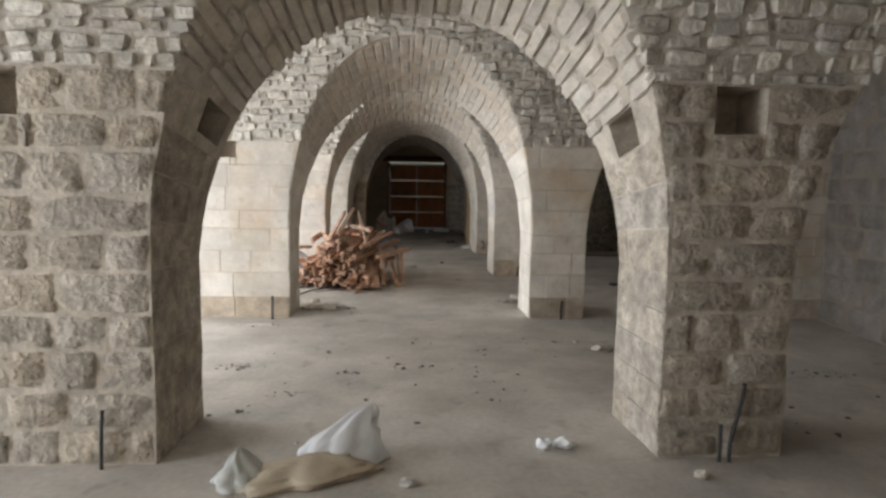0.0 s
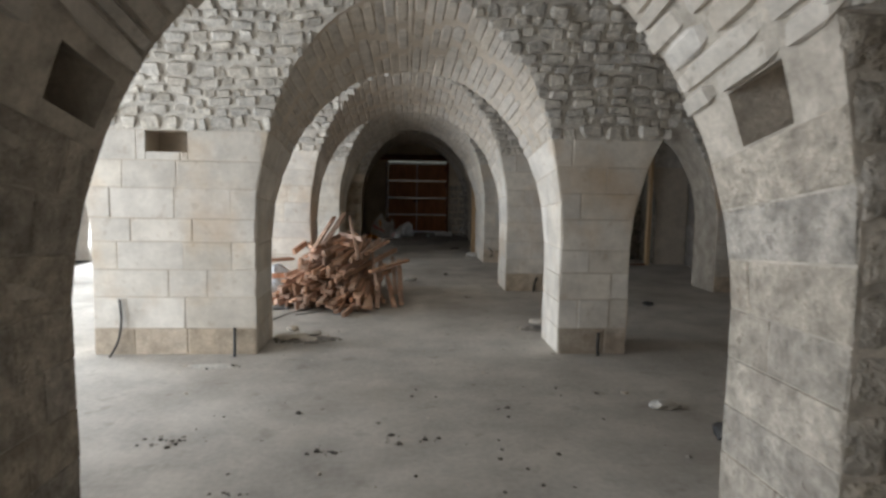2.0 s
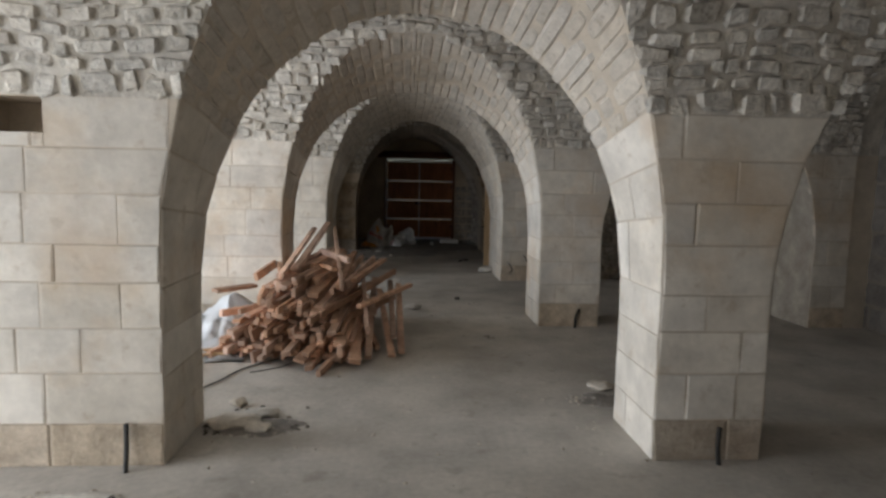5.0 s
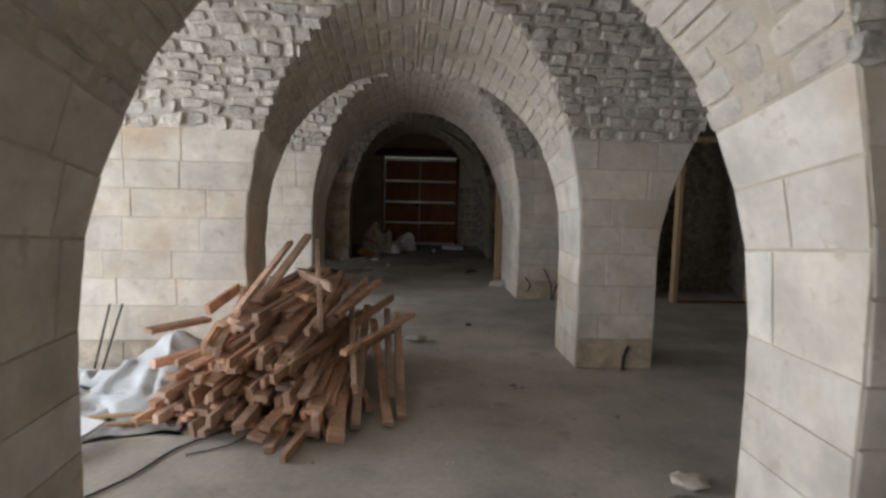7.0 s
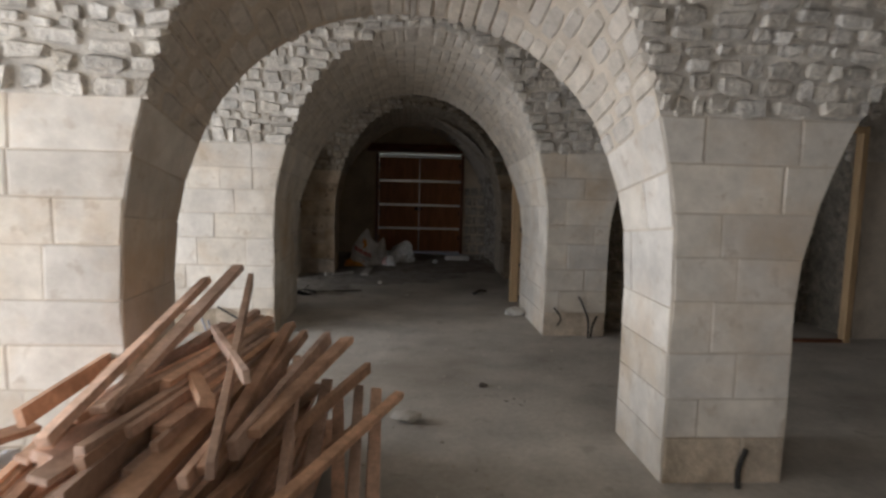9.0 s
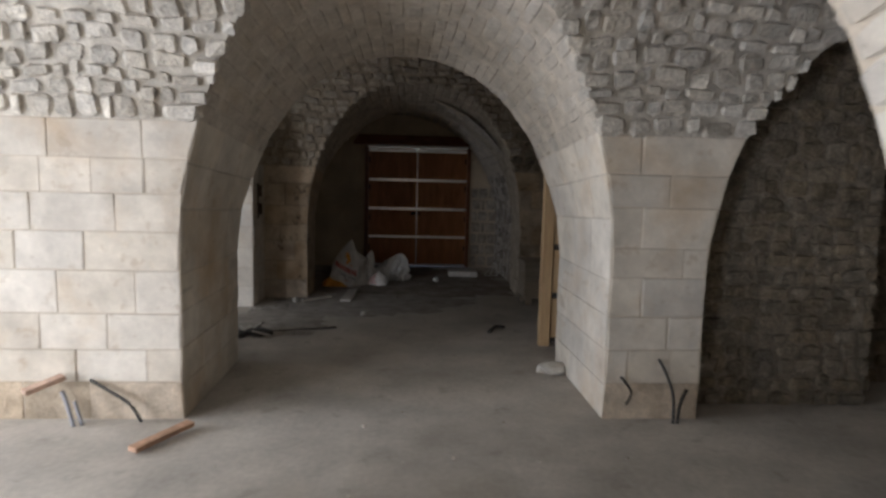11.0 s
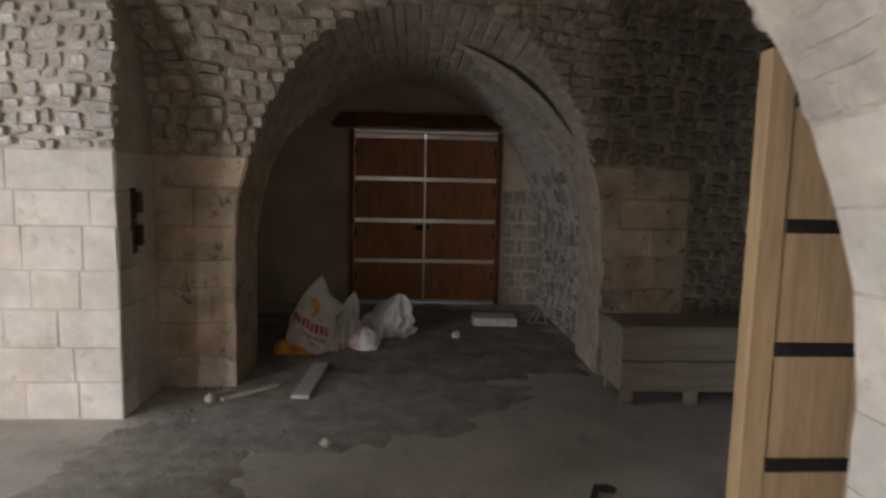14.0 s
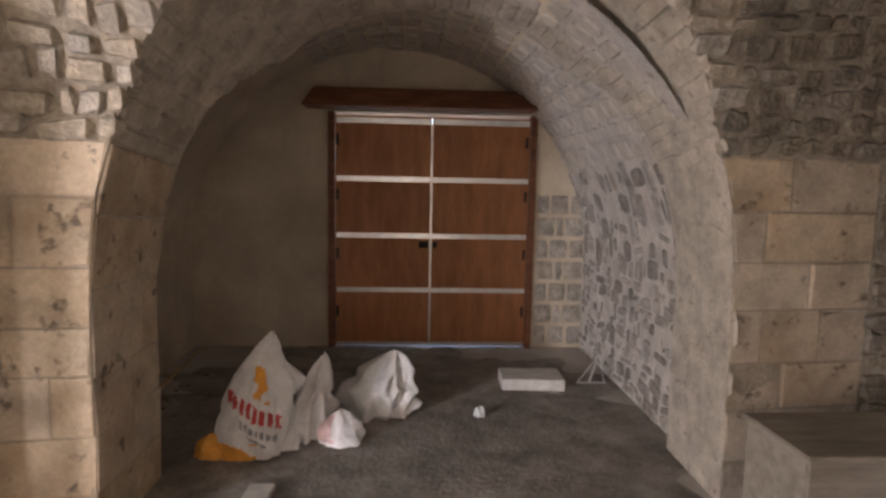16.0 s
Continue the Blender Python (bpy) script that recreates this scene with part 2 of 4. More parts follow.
def profile(u, p, q):
    return max(0.0, 1 - u ** p) ** (1 / q)


class Arch:
    """An opening with a tall round arch that narrows from its front to its back."""

    def __init__(self, cx, w, z0=1.0, hf=2.92, hb=2.56, pb=2.0, wb=None, pf=2.2, qf=2.3):
        self.wb, self.pf, self.qf = wb or w, pf, qf
        self.cx, self.w, self.z0, self.hf, self.hb, self.pb = cx, w, z0, hf, hb, pb

    def half(self, z, back=False):
        h = self.hb if back else self.hf
        if z >= h:
            return 0.0
        u = max(0.0, (z - self.z0) / (h - self.z0))
        x = self.wb * profile(u, self.pb, 2.15) if back else self.w * profile(u, self.pf, self.qf)
        worn = 0.011 * noise.noise(Vector((z * 5.3, self.cx * 7.1, 4.0 if back else 0.5))) + 0.006 * noise.noise(Vector((z * 17, self.cx * 3.3, 9.0 if back else 2.5)))
        return x + worn * min(1, x * 3)


class ArchWall:
    """A cross wall with arches; above the springing its faces lean out into the vaults of the two bays."""

    def __init__(self, yf, yb, x0, x1, arches, rf, rb, zs=1.89, skew=0.0, xref=0.0):
        self.skew, self.xref = skew, xref
        self.yf, self.yb, self.x0, self.x1, self.arches, self.rf, self.rb, self.zs = yf, yb, x0, x1, sorted(arches, key=lambda a: a.cx), rf, rb, zs

    def y(self, z, back=False, x=None):
        r = self.rb if back else self.rf
        d = min(max(0.0, z - self.zs), r * 0.9999)
        lean = r - math.sqrt(r * r - d * d)
        return (self.yb + lean if back else self.yf - lean) + (self.skew * (x - self.xref) if x is not None else 0)

    def spans(self, z, back=False):
        """The solid stretches of the wall at height z."""
        out, left = [], self.x0
        for a in self.arches:
            h = a.half(z, back)
            out.append((left, a.cx - h))
            left = a.cx + h
        out.append((left, self.x1))
        return out

    def front(self, u, z, d):
        """A place on the front face, d metres out of it."""
        dz = z - self.zs
        if dz <= 0:
            return (u, self.y(z, False, u) - d, z)
        s = min(1, dz / self.rf)
        return (u, self.y(z, False, u) - d * math.sqrt(1 - s * s), z - d * s)

    def rows(self, z0, z1, back=False):
        r = self.rb if back else self.rf
        rows = set([z0, z1])
        z = 0.0
        while z < self.zs:
            rows.add(z)
            z += 0.15
        rows.add(self.zs)
        for k in range(25):
            rows.add(self.zs + r * math.sin(k / 24 * math.pi / 2))
        for a in self.arches:
            h = a.hb if back else a.hf
            for k in (0.75, 0.85, 0.92, 0.97, 0.99, 1):
                rows.add(a.z0 + (h - a.z0) * k)
        rows = sorted(v for v in rows if z0 <= v <= z1)
        return [v for i, v in enumerate(rows) if i == 0 or v - rows[i - 1] > 1e-4]

    def sheet(self, z0, z1, back=False, holes=()):
        """The bare face between two heights, with square pockets cut into it."""
        bm = bmesh.new()
        rows = self.rows(z0, z1, back)
        for za, zb in zip(rows, rows[1:]):
            for (a0, a1), (b0, b1) in zip(self.spans(za, back), self.spans(zb, back)):
                if a1 - a0 < 1e-4 and b1 - b0 < 1e-4:
                    continue
                k = max(1, int((a1 - a0) / 0.6))
                for i in range(k):
                    s, t = i / k, (i + 1) / k
                    q = [(x, self.y(z, back, x), z) for x, z in ((a0 + (a1 - a0) * s, za), (a0 + (a1 - a0) * t, za), (b0 + (b1 - b0) * t, zb), (b0 + (b1 - b0) * s, zb))]
                    if back:
                        q.reverse()
                    bm.faces.new([bm.verts.new(p) for p in q])
        bmesh.ops.remove_doubles(bm, verts=bm.verts[:], dist=1e-4)
        for hx0, hx1, hz0, hz1 in holes:
            for co, no in (((hx0, 0, 0), (1, 0, 0)), ((hx1, 0, 0), (1, 0, 0)), ((0, 0, hz0), (0, 0, 1)), ((0, 0, hz1), (0, 0, 1))):
                bmesh.ops.bisect_plane(bm, geom=bm.verts[:] + bm.edges[:] + bm.faces[:], plane_co=co, plane_no=no)
            gone = [f for f in bm.faces if hx0 < f.calc_center_median().x < hx1 and hz0 < f.calc_center_median().z < hz1]
            bmesh.ops.delete(bm, geom=gone, context='FACES')
            y0, y1 = self.y(hz0), self.yf + 0.3
            c = [bm.verts.new((x, y, z)) for y in (y0, y1) for x, z in ((hx0, hz0), (hx1, hz0), (hx1, hz1), (hx0, hz1))]
            for f in ((0, 1, 5, 4), (1, 2, 6, 5), (2, 3, 7, 6), (3, 0, 4, 7), (4, 5, 6, 7)):
                bm.faces.new([c[i] for i in f])
        return bm

    def reveal_point(self, a, side, s, t, d=0.0):
        """A place on an arch's soffit: s from 0 (floor) to 1 (crown), t from front to back."""
        def edge(back):
            h = a.hb if back else a.hf
            z = self.s_to_z(s, a.z0, h)
            x = a.cx + side * a.half(z, back)
            return Vector((x, self.y(z, back, x), z))
        f, b = edge(False), edge(True)
        p = f.lerp(b, t)
        inward = Vector((a.cx - p.x, 0, min(0, a.z0 + 0.2 - p.z)))
        return p + inward.normalized() * d

    def s_to_z(self, s, z0, h):
        if s < 0.4:
            return z0 * s / 0.4
        k = (s - 0.4) / 0.6 * math.pi / 2
        return z0 + (h - z0) * math.sin(k)

    def reveal(self, a, side, pocket=None, n=60, m=8):
        """The bare soffit on one side, with a square beam pocket (s0, s1, t0, t1) sunk into it where one is given."""
        verts, faces = [], []
        ss, ts = [i / n for i in range(n + 1)], [k / m for k in range(m + 1)]
        if pocket:
            ss, ts = sorted(ss + list(pocket[:2])), sorted(ts + list(pocket[2:]))
        for s in ss:
            verts += [tuple(self.reveal_point(a, side, s, t)) for t in ts]
        w = len(ts)
        for i in range(len(ss) - 1):
            for k in range(w - 1):
                if pocket and pocket[0] <= (ss[i] + ss[i + 1]) / 2 <= pocket[1] and pocket[2] <= (ts[k] + ts[k + 1]) / 2 <= pocket[3]:
                    continue
                q = (w * i + k, w * i + k + 1, w * i + w + k + 1, w * i + w + k)
                faces.append(q if side > 0 else q[::-1])
        if pocket:
            o = len(verts)
            for d in (0, -0.25):
                verts += [tuple(self.reveal_point(a, side, s, t, d)) for s, t in ((pocket[0], pocket[2]), (pocket[0], pocket[3]), (pocket[1], pocket[3]), (pocket[1], pocket[2]))]
            faces += [tuple(o + i for i in f) for f in ((0, 1, 5, 4), (1, 2, 6, 5), (2, 3, 7, 6), (3, 0, 4, 7), (4, 5, 6, 7))]
        return verts, faces


def courses(z0, z1, h, jit):
    zs, z = [z0], z0
    n = max(1, round((z1 - z0) / h))
    for i in range(1, n):
        zs.append(z0 + (z1 - z0) * (i + RNG.uniform(-jit, jit)) / n)
    return zs + [z1]


def lay_blocks(span_at, z0, z1, at, h, lmin, lmax, make, gap=0.006, jit=0.1, holes=()):
    """Courses of blocks over a stretch whose ends at height z are span_at(z). make(corners) gets each block."""
    zs = courses(z0, z1, h, jit)
    for k, (za, zb) in enumerate(zip(zs, zs[1:])):
        a0, a1 = span_at(za)
        b0, b1 = span_at(zb)
        width = (a1 - a0 + b1 - b0) / 2
        if width < 0.06:
            continue
        cuts, x = [0.0], RNG.uniform(0.5, 1.0) * lmin if k % 2 else 0.0
        if x:
            cuts.append(x / width)
        while True:
            x += RNG.uniform(lmin, lmax)
            if x > width - lmin * 0.55:
                break
            cuts.append(x / width)
        cuts = [c for c in cuts if c < 1 - 0.1 / width] + [1.0]
        for s, t in zip(cuts, cuts[1:]):
            # joints inside the course stand upright; its ends follow the opening
            mid0, mid1 = (a0 + b0) / 2, (a1 + b1) / 2
            ls, lt = mid0 + (mid1 - mid0) * s, mid0 + (mid1 - mid0) * t
            q = [((a0 if s == 0 else ls) + gap, za + gap), ((a1 if t == 1 else lt) - gap, za + gap),
                 ((b1 if t == 1 else lt) - gap, zb - gap), ((b0 if s == 0 else ls) + gap, zb - gap)]
            if any(q[1][0] > h0 and q[0][0] < h1 and zb > h2 + 0.01 and za < h3 - 0.01 for h0, h1, h2, h3 in holes):
                # blocks beside a pocket end at its sides
                h0, h1, h2, h3 = next(w for w in holes if q[1][0] > w[0] and q[0][0] < w[1])
                cx0, cx1 = q[0][0], q[1][0]
                if cx0 < h0 - 0.05:
                    make([(cx0, za + gap), (h0, za + gap), (h0, zb - gap), (cx0, zb - gap)])
                if cx1 > h1 + 0.05:
                    make([(h1, za + gap), (cx1, za + gap), (cx1, zb - gap), (h1, zb - gap)])
                mid0, mid1 = max(cx0, h0), min(cx1, h1)
                if mid1 - mid0 > 0.04:
                    if h2 - za > 0.05:
                        make([(mid0, za + gap), (mid1, za + gap), (mid1, h2), (mid0, h2)])
                    if zb - h3 > 0.05:
                        make([(mid0, h3), (mid1, h3), (mid1, zb - gap), (mid0, zb - gap)])
                continue
            make(q)


def lay_rubble(pile, span_at, z_of, s1, at, hmin=0.06, hmax=0.13, lmin=0.07, lmax=0.24, proud=0.03, m=1, holes=(), shade_from=99.0):
    """Uneven courses of rubble; s runs along the surface and z_of(s) is its height."""
    plain = at
    sd = RNG.uniform(0, 50)

    def at(u, v, d):
        k = Vector((u * 1.7, v * 2.3, sd))
        return plain(u + 0.03 * noise.noise(k + Vector((7, 3, 0))), v + 0.05 * noise.noise(k) * min(1, max(0, v - z_of(0)) * 8), d)
    s = 0.0
    while s < s1 - 0.03:
        h = min(RNG.uniform(hmin, hmax), s1 - s)
        za, zb = z_of(s), z_of(s + h)
        for (a0, a1) in span_at((za + zb) / 2):
            a0, a1 = a0 - RNG.uniform(0, 0.03), a1 + RNG.uniform(0, 0.03)
            x = a0
            while x < a1 - 0.04:
                w = RNG.uniform(lmin, lmax)
                if a1 - (x + w) < lmin * 0.6:
                    w = a1 - x
                if not any(x + w > h0 and x < h1 and zb > h2 and za < h3 for h0, h1, h2, h3 in holes):
                    dz = (zb - za) * RNG.uniform(-0.16, 0.16)
                    # stones right of the limit take the rubble colour with shade in it
                    pile.add(rubble(x + 0.004, x + w - 0.004, za + 0.003 + dz, zb - 0.003 + dz, at, proud), m if x < shade_from else 4)
                x += w
        s += h


def build_arch_wall(name, W, ash, mortar, label, h=0.235, lmin=0.28, lmax=0.62, rough=0.0035, proud=0.005, holes=(), view=(-4.2, 5.2), hewn=False, pockets=None, gap=0.003, rough_sides=(), shade_from=99.0, soffit=0.011, vault_mats=None):
    """Wall below the springing with its own blocks, and the vault above as a ceiling mesh."""
    bm = W.sheet(0, W.zs, False, [q for q in holes if q[3] <= W.zs + 0.01])
    bk = W.sheet(0, W.zs, True)
    me = bpy.data.meshes.new("tmp")
    bk.to_mesh(me)
    bm.from_mesh(me)
    bk.free()
    bpy.data.meshes.remove(me)
    wall = obj_of(name, bm, mortar, None, label, "wall", "structure")
    # blocks of the front face
    made = []

    def make(q):
        made.append(bossed(q, W.front, proud, rough) if hewn else dressed(q, W.front, proud, 0.005 + rough, rough))
    for i in range(len(W.arches) + 1):
        def span_at(z, i=i):
            a, b = W.spans(z)[i]
            return max(a, view[0]), min(b, view[1])
        if span_at(0.5)[1] - span_at(0.5)[0] > 0.1:
            lay_blocks(span_at, 0.0, W.zs, W.front, h, lmin, lmax, make, gap, holes=holes)
    for vf in made[:300]:
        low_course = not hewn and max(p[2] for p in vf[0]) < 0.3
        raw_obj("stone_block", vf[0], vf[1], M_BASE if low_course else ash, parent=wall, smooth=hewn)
    # vault and soffits
    pile = Pile()
    crown = W.zs + W.rf
    for back in (False, True):
        bm = W.sheet(W.zs, W.zs + (W.rb if back else W.rf), back, [q for q in holes if q[3] > W.zs + 0.01] if not back else ())
        bm.verts.index_update()
        pile.add(([tuple(v.co) for v in bm.verts], [tuple(v.index for v in f.verts) for f in bm.faces]), 0)
        bm.free()
    lay_rubble(pile, lambda z: [(max(a, view[0]), min(b, max(view[1], 5.2))) for a, b in W.spans(z)], lambda s: W.zs + W.rf * math.sin(min(s / W.rf, 1.5)),
               W.rf * 1.25, W.front, m=1, holes=holes, shade_from=shade_from)
    for a in W.arches:
        for side in (-1, 1):
            nave = abs(a.cx - 0.4) < 0.6
            pocket = (pockets or {}).get(side) if nave else None
            # soffits of the right side arches get darker colours in place of shade
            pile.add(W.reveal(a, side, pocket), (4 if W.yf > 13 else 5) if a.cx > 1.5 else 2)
            if not nave:
                continue
            depth = W.yb - W.yf
            zsp = 0.4 + 0.6 * math.asin(min(1, (W.zs - a.z0) / (a.hf - a.z0))) / (math.pi / 2)
            s, row = 0.0, 0
            while s < 0.999:
                low = s < zsp - 0.01
                ds = 0.4 * h / a.z0 if s < 0.4 else (0.6 * h / 1.9 / 1.25 if low else RNG.uniform(0.017, 0.03))
                e = min(s + ds, 1.0)
                t = 0.0
                while t < 0.999:
                    w = RNG.uniform(0.3, 0.62) / depth if low else RNG.uniform(0.14, 0.34) / depth
                    if t + w > 1 - 0.12 / depth:
                        w = 1 - t

                    def at(u, v, d, a=a, side=side):
                        return tuple(W.reveal_point(a, side, v, min(1.05, max(-0.08, u)), d))
                    g, gs = 0.004 / depth, 0.0011
                    if pocket and s < pocket[1] and e > pocket[0] and t < pocket[3] and t + w > pocket[2]:
                        t += w
                        continue
                    if low and side not in rough_sides:
                        q = [(t + g, s + gs), (t + w - g, s + gs), (t + w - g, e - gs), (t + g, e - gs)]
                        if side < 0:
                            q = [(q[i][0], q[i][1]) for i in (1, 0, 3, 2)]
                        vf = dressed2(q, at, 0.006, g, gs, min(rough, 0.004))
                        raw_obj("stone_block", vf[0], vf[1], ash, parent=wall)
                    else:
                        over = RNG.uniform(0, 0.035) / depth if t == 0 else 0
                        tail = RNG.uniform(0, 0.045) / depth if t + w > 0.999 else 0
                        vf = rubble(t + g - over, t + w - g + tail, s + gs * 0.6, e - gs * 0.6, at, soffit, 4, 0.02)
                        if side < 0:
                            vf = (vf[0], [f[::-1] for f in vf[1]])
                        pile.add(vf, 3)
                    t += w
                s, row = e, row + 1
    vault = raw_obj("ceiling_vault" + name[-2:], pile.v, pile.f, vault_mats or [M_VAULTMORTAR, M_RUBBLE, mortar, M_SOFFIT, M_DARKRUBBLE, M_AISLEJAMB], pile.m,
                    label="rubble stone vault over round arches", category="vault", kind="structure")
    return wall, vault


def dressed2(q, at, proud, gu, gv, rough):
    """A dressed block on a soffit, whose two directions have different scales."""
    cu = sum(c[0] for c in q) / 4
    cv = sum(c[1] for c in q) / 4
    verts, faces = [], []
    for ring, (ku, d) in enumerate(((0, -0.02), (0.1, proud * 0.6), (1.0, proud))):
        for c in q:
            su, sv = (1 if c[0] > cu else -1), (1 if c[1] > cv else -1)
            verts.append(at(c[0] - su * gu * ku, c[1] - sv * gv * ku, d + (RNG.uniform(-rough, rough) if ring == 2 else 0)))
    for r in (0, 4):
        for i in range(4):
            j = (i + 1) % 4
            faces.append((r + i, r + j, r + 4 + j, r + 4 + i))
    faces.append((8, 9, 10, 11))
    return verts, faces


M_PAPER = mat("tan_paper", (0.52, 0.44, 0.33), 0.1, 0.8, 6, 0.3, 60, (0.4, 0.3, 0.2), 0.4)
M_GREYSHEET = mat("grey_plastic", (0.52, 0.53, 0.50), 0.1, 0.35, 6, 0.2, 40)
M_PALE = mat("pale_plaster_piece", (0.55, 0.52, 0.47), 0.12, 0.9, 12, 0.4, 60)
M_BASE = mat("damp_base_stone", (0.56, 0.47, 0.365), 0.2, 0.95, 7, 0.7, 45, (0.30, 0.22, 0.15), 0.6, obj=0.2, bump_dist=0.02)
M_EARTH = mat("grey_dirt", (0.345, 0.315, 0.275), 0.22, 0.95, 6, 0.9, 50, (0.28, 0.26, 0.235), 0.6)
# dirt of the alcove floor together with its soft shade, in one colour
M_DARKEARTH = mat("trodden_earth_with_shade", (0.31, 0.278, 0.24), 0.3, 0.95, 4, 1.0, 40, (0.13, 0.115, 0.1), 0.6, bump_dist=0.02)
# rusty brown, dark enough to pass for the inside of a recess
M_RUST = mat("rusty_recess_shade", (0.085, 0.06, 0.042), 0.3, 0.85, 14, 0.8, 60, (0.16, 0.08, 0.04), 0.4)
M_PINK = mat("faded_pink_print", (0.66, 0.44, 0.42), 0.2, 0.6, 10, 0.5, 60, (0.7, 0.65, 0.62), 0.6)
M_JAMB = mat("stained_jamb_stone", (0.49, 0.425, 0.34), 0.2, 0.93, 7, 0.8, 40, (0.31, 0.25, 0.18), 0.5, bump_dist=0.02, pits=0.6, pit_scale=15.0, pit_colour=(0.2, 0.16, 0.12))
# jamb stone of the right side arches, shade mixed into the colour
M_AISLEJAMB = mat("shaded_aisle_jamb_stone", (0.42, 0.37, 0.305), 0.2, 0.93, 6, 0.7, 40, (0.28, 0.23, 0.18), 0.5)
M_WASH = mat("lime_washed_mortar", (0.58, 0.53, 0.47), 0.18, 0.95, 6, 0.8, 40, (0.36, 0.31, 0.25), 0.6, bump_dist=0.02, pits=0.7, pit_scale=16.0, pit_colour=(0.22, 0.18, 0.14))
M_SUNKEN = mat("sunken_dark_stone", (0.39, 0.345, 0.295), 0.25, 0.95, 12, 0.8, 45, (0.15, 0.13, 0.11), 0.6, island=0.35, bump_dist=0.02)
M_STAINED = mat("stained_limestone", (0.54, 0.435, 0.315), 0.2, 0.93, 5, 0.5, 45, (0.34, 0.22, 0.12), 0.6, obj=0.12, pits=0.9, pit_scale=11.0, pit_colour=(0.13, 0.1, 0.075))
M_CRUMB = mat("dusty_crumbs", (0.24, 0.215, 0.19), 0.2, 0.95, 12, 0.5, 60, island=0.2)
M_BLUEGREY = mat("bluish_grey_metal", (0.34, 0.37, 0.40), 0.1, 0.5, 3, 0.1, 40, metal=0.2)
# stained stone, with the aisle's shade put into its base colour
M_AISLE = mat("stained_shaded_aisle_stone", (0.21, 0.185, 0.16), 0.2, 0.95, 5, 0.6, 40, (0.17, 0.15, 0.13), 0.6, obj=0.2)
M_SOFFIT = mat("soffit_stone", (0.57, 0.515, 0.44), 0.14, 0.92, 8, 0.7, 50, (0.42, 0.35, 0.27), 0.4, island=0.08, pits=0.5, pit_scale=15.0, pit_colour=(0.27, 0.22, 0.17))

# ---- floor, ground and roof ----
obj_of("ground", box(-600, 600, -600, 600, -0.5, -0.05), M_GROUND, None, "pale bare earth outside the building", "ground", "structure")
obj_of("floor", box(-5.3, 7.2, -0.6, 21.5, -0.2, 0.0), M_FLOOR, None, "dusty grey concrete floor", "floor", "structure")
obj_of("roof", box(-5.9, 7.6, -0.8, 22.0, 3.72, 4.0), M_GROUND, None, "flat roof over the vaults", "roof", "structure")

# ---- cross walls and vaults ----
SIDE = 1.17
A0 = ArchWall(-0.55, 0.0, -5.3, 4.41, [Arch(-3.46, SIDE, 1.0, 2.68, 2.45, 1.7, None, 1.6, 2.0), Arch(0.30, 1.3), Arch(3.5, SIDE, 1.0, 2.68, 2.45, 1.7, None, 1.6, 2.0)], 0.4, 1.82)
A1 = ArchWall(3.65, 4.29, -5.3, 4.91, [Arch(-3.46, SIDE, 1.0, 2.68, 2.45, 1.7, None, 1.6, 2.0), Arch(0.33, 1.325, 1.0, 2.92, 2.5, 1.7, 1.298), Arch(3.52, SIDE, 1.0, 2.68, 2.45, 1.7, None, 1.6, 2.0)], 1.82, 1.43, 2.0)
A2 = ArchWall(7.14, 7.76, -5.3, 5.34, [Arch(-3.46, SIDE, 1.0, 2.68, 2.45, 1.7, None, 1.6, 2.0), Arch(0.36, 1.31, 1.0, 2.92, 2.56, 1.65), Arch(3.46, SIDE, 1.0, 2.68, 2.45, 1.7, None, 1.6, 2.0)], 1.43, 1.3)
A3 = ArchWall(10.37, 11.04, -5.3, 5.75, [Arch(-3.46, SIDE, 1.0, 2.68, 2.45, 1.7, None, 1.6, 2.0), Arch(0.39, 1.36), Arch(3.6, 1.19, 1.0, 2.68, 2.45, 1.7, None, 1.6, 2.0)], 1.3, 1.23, 1.91)
A4 = ArchWall(13.52, 14.82, -5.3, 6.14, [Arch(-3.46, SIDE, 1.0, 2.68, 2.45, 1.7, None, 1.6, 2.0), Arch(0.475, 1.375, 1.0, 2.92, 2.62, 1.6), Arch(3.86, 1.36, 1.0, 2.75, 2.5, 1.8, None, 1.8, 2.1)], 1.23, 1.45)
A5 = ArchWall(17.71, 18.35, -1.31, 6.66, [Arch(0.67, 1.44, 0.9, 2.80, 2.62)], 1.45, 0.5, 1.73, skew=0.11, xref=-0.78)
build_arch_wall("wall_1", A1, M_ROUGH, M_ROUGHMORTAR, "weathered rough-hewn limestone pier wall with arches", 0.2, 0.22, 0.5, 0.012, 0.014, hewn=True, gap=0.004, soffit=0.026,
                holes=[(1.86, 2.14, 1.745, 1.99), (-1.95, -1.59, 1.76, 1.99)], pockets={1: (0.553, 0.602, 0.32, 0.7), -1: (0.568, 0.615, 0.5, 0.9)})
build_arch_wall("wall_2", A2, M_ASHLAR, M_MORTAR, "cream limestone pier wall with arches", holes=[(-1.83, -1.49, 1.71, 1.885)])
build_arch_wall("wall_3", A3, M_ASHLAR, M_MORTAR, "cream limestone pier wall with arches")
build_arch_wall("wall_4", A4, M_ASHLAR, M_MORTAR, "cream limestone pier wall with a deep arch", soffit=0.008, vault_mats=[M_VAULTMORTAR, M_RUBBLE, M_SOFFIT, M_SOFFIT, M_DARKRUBBLE])
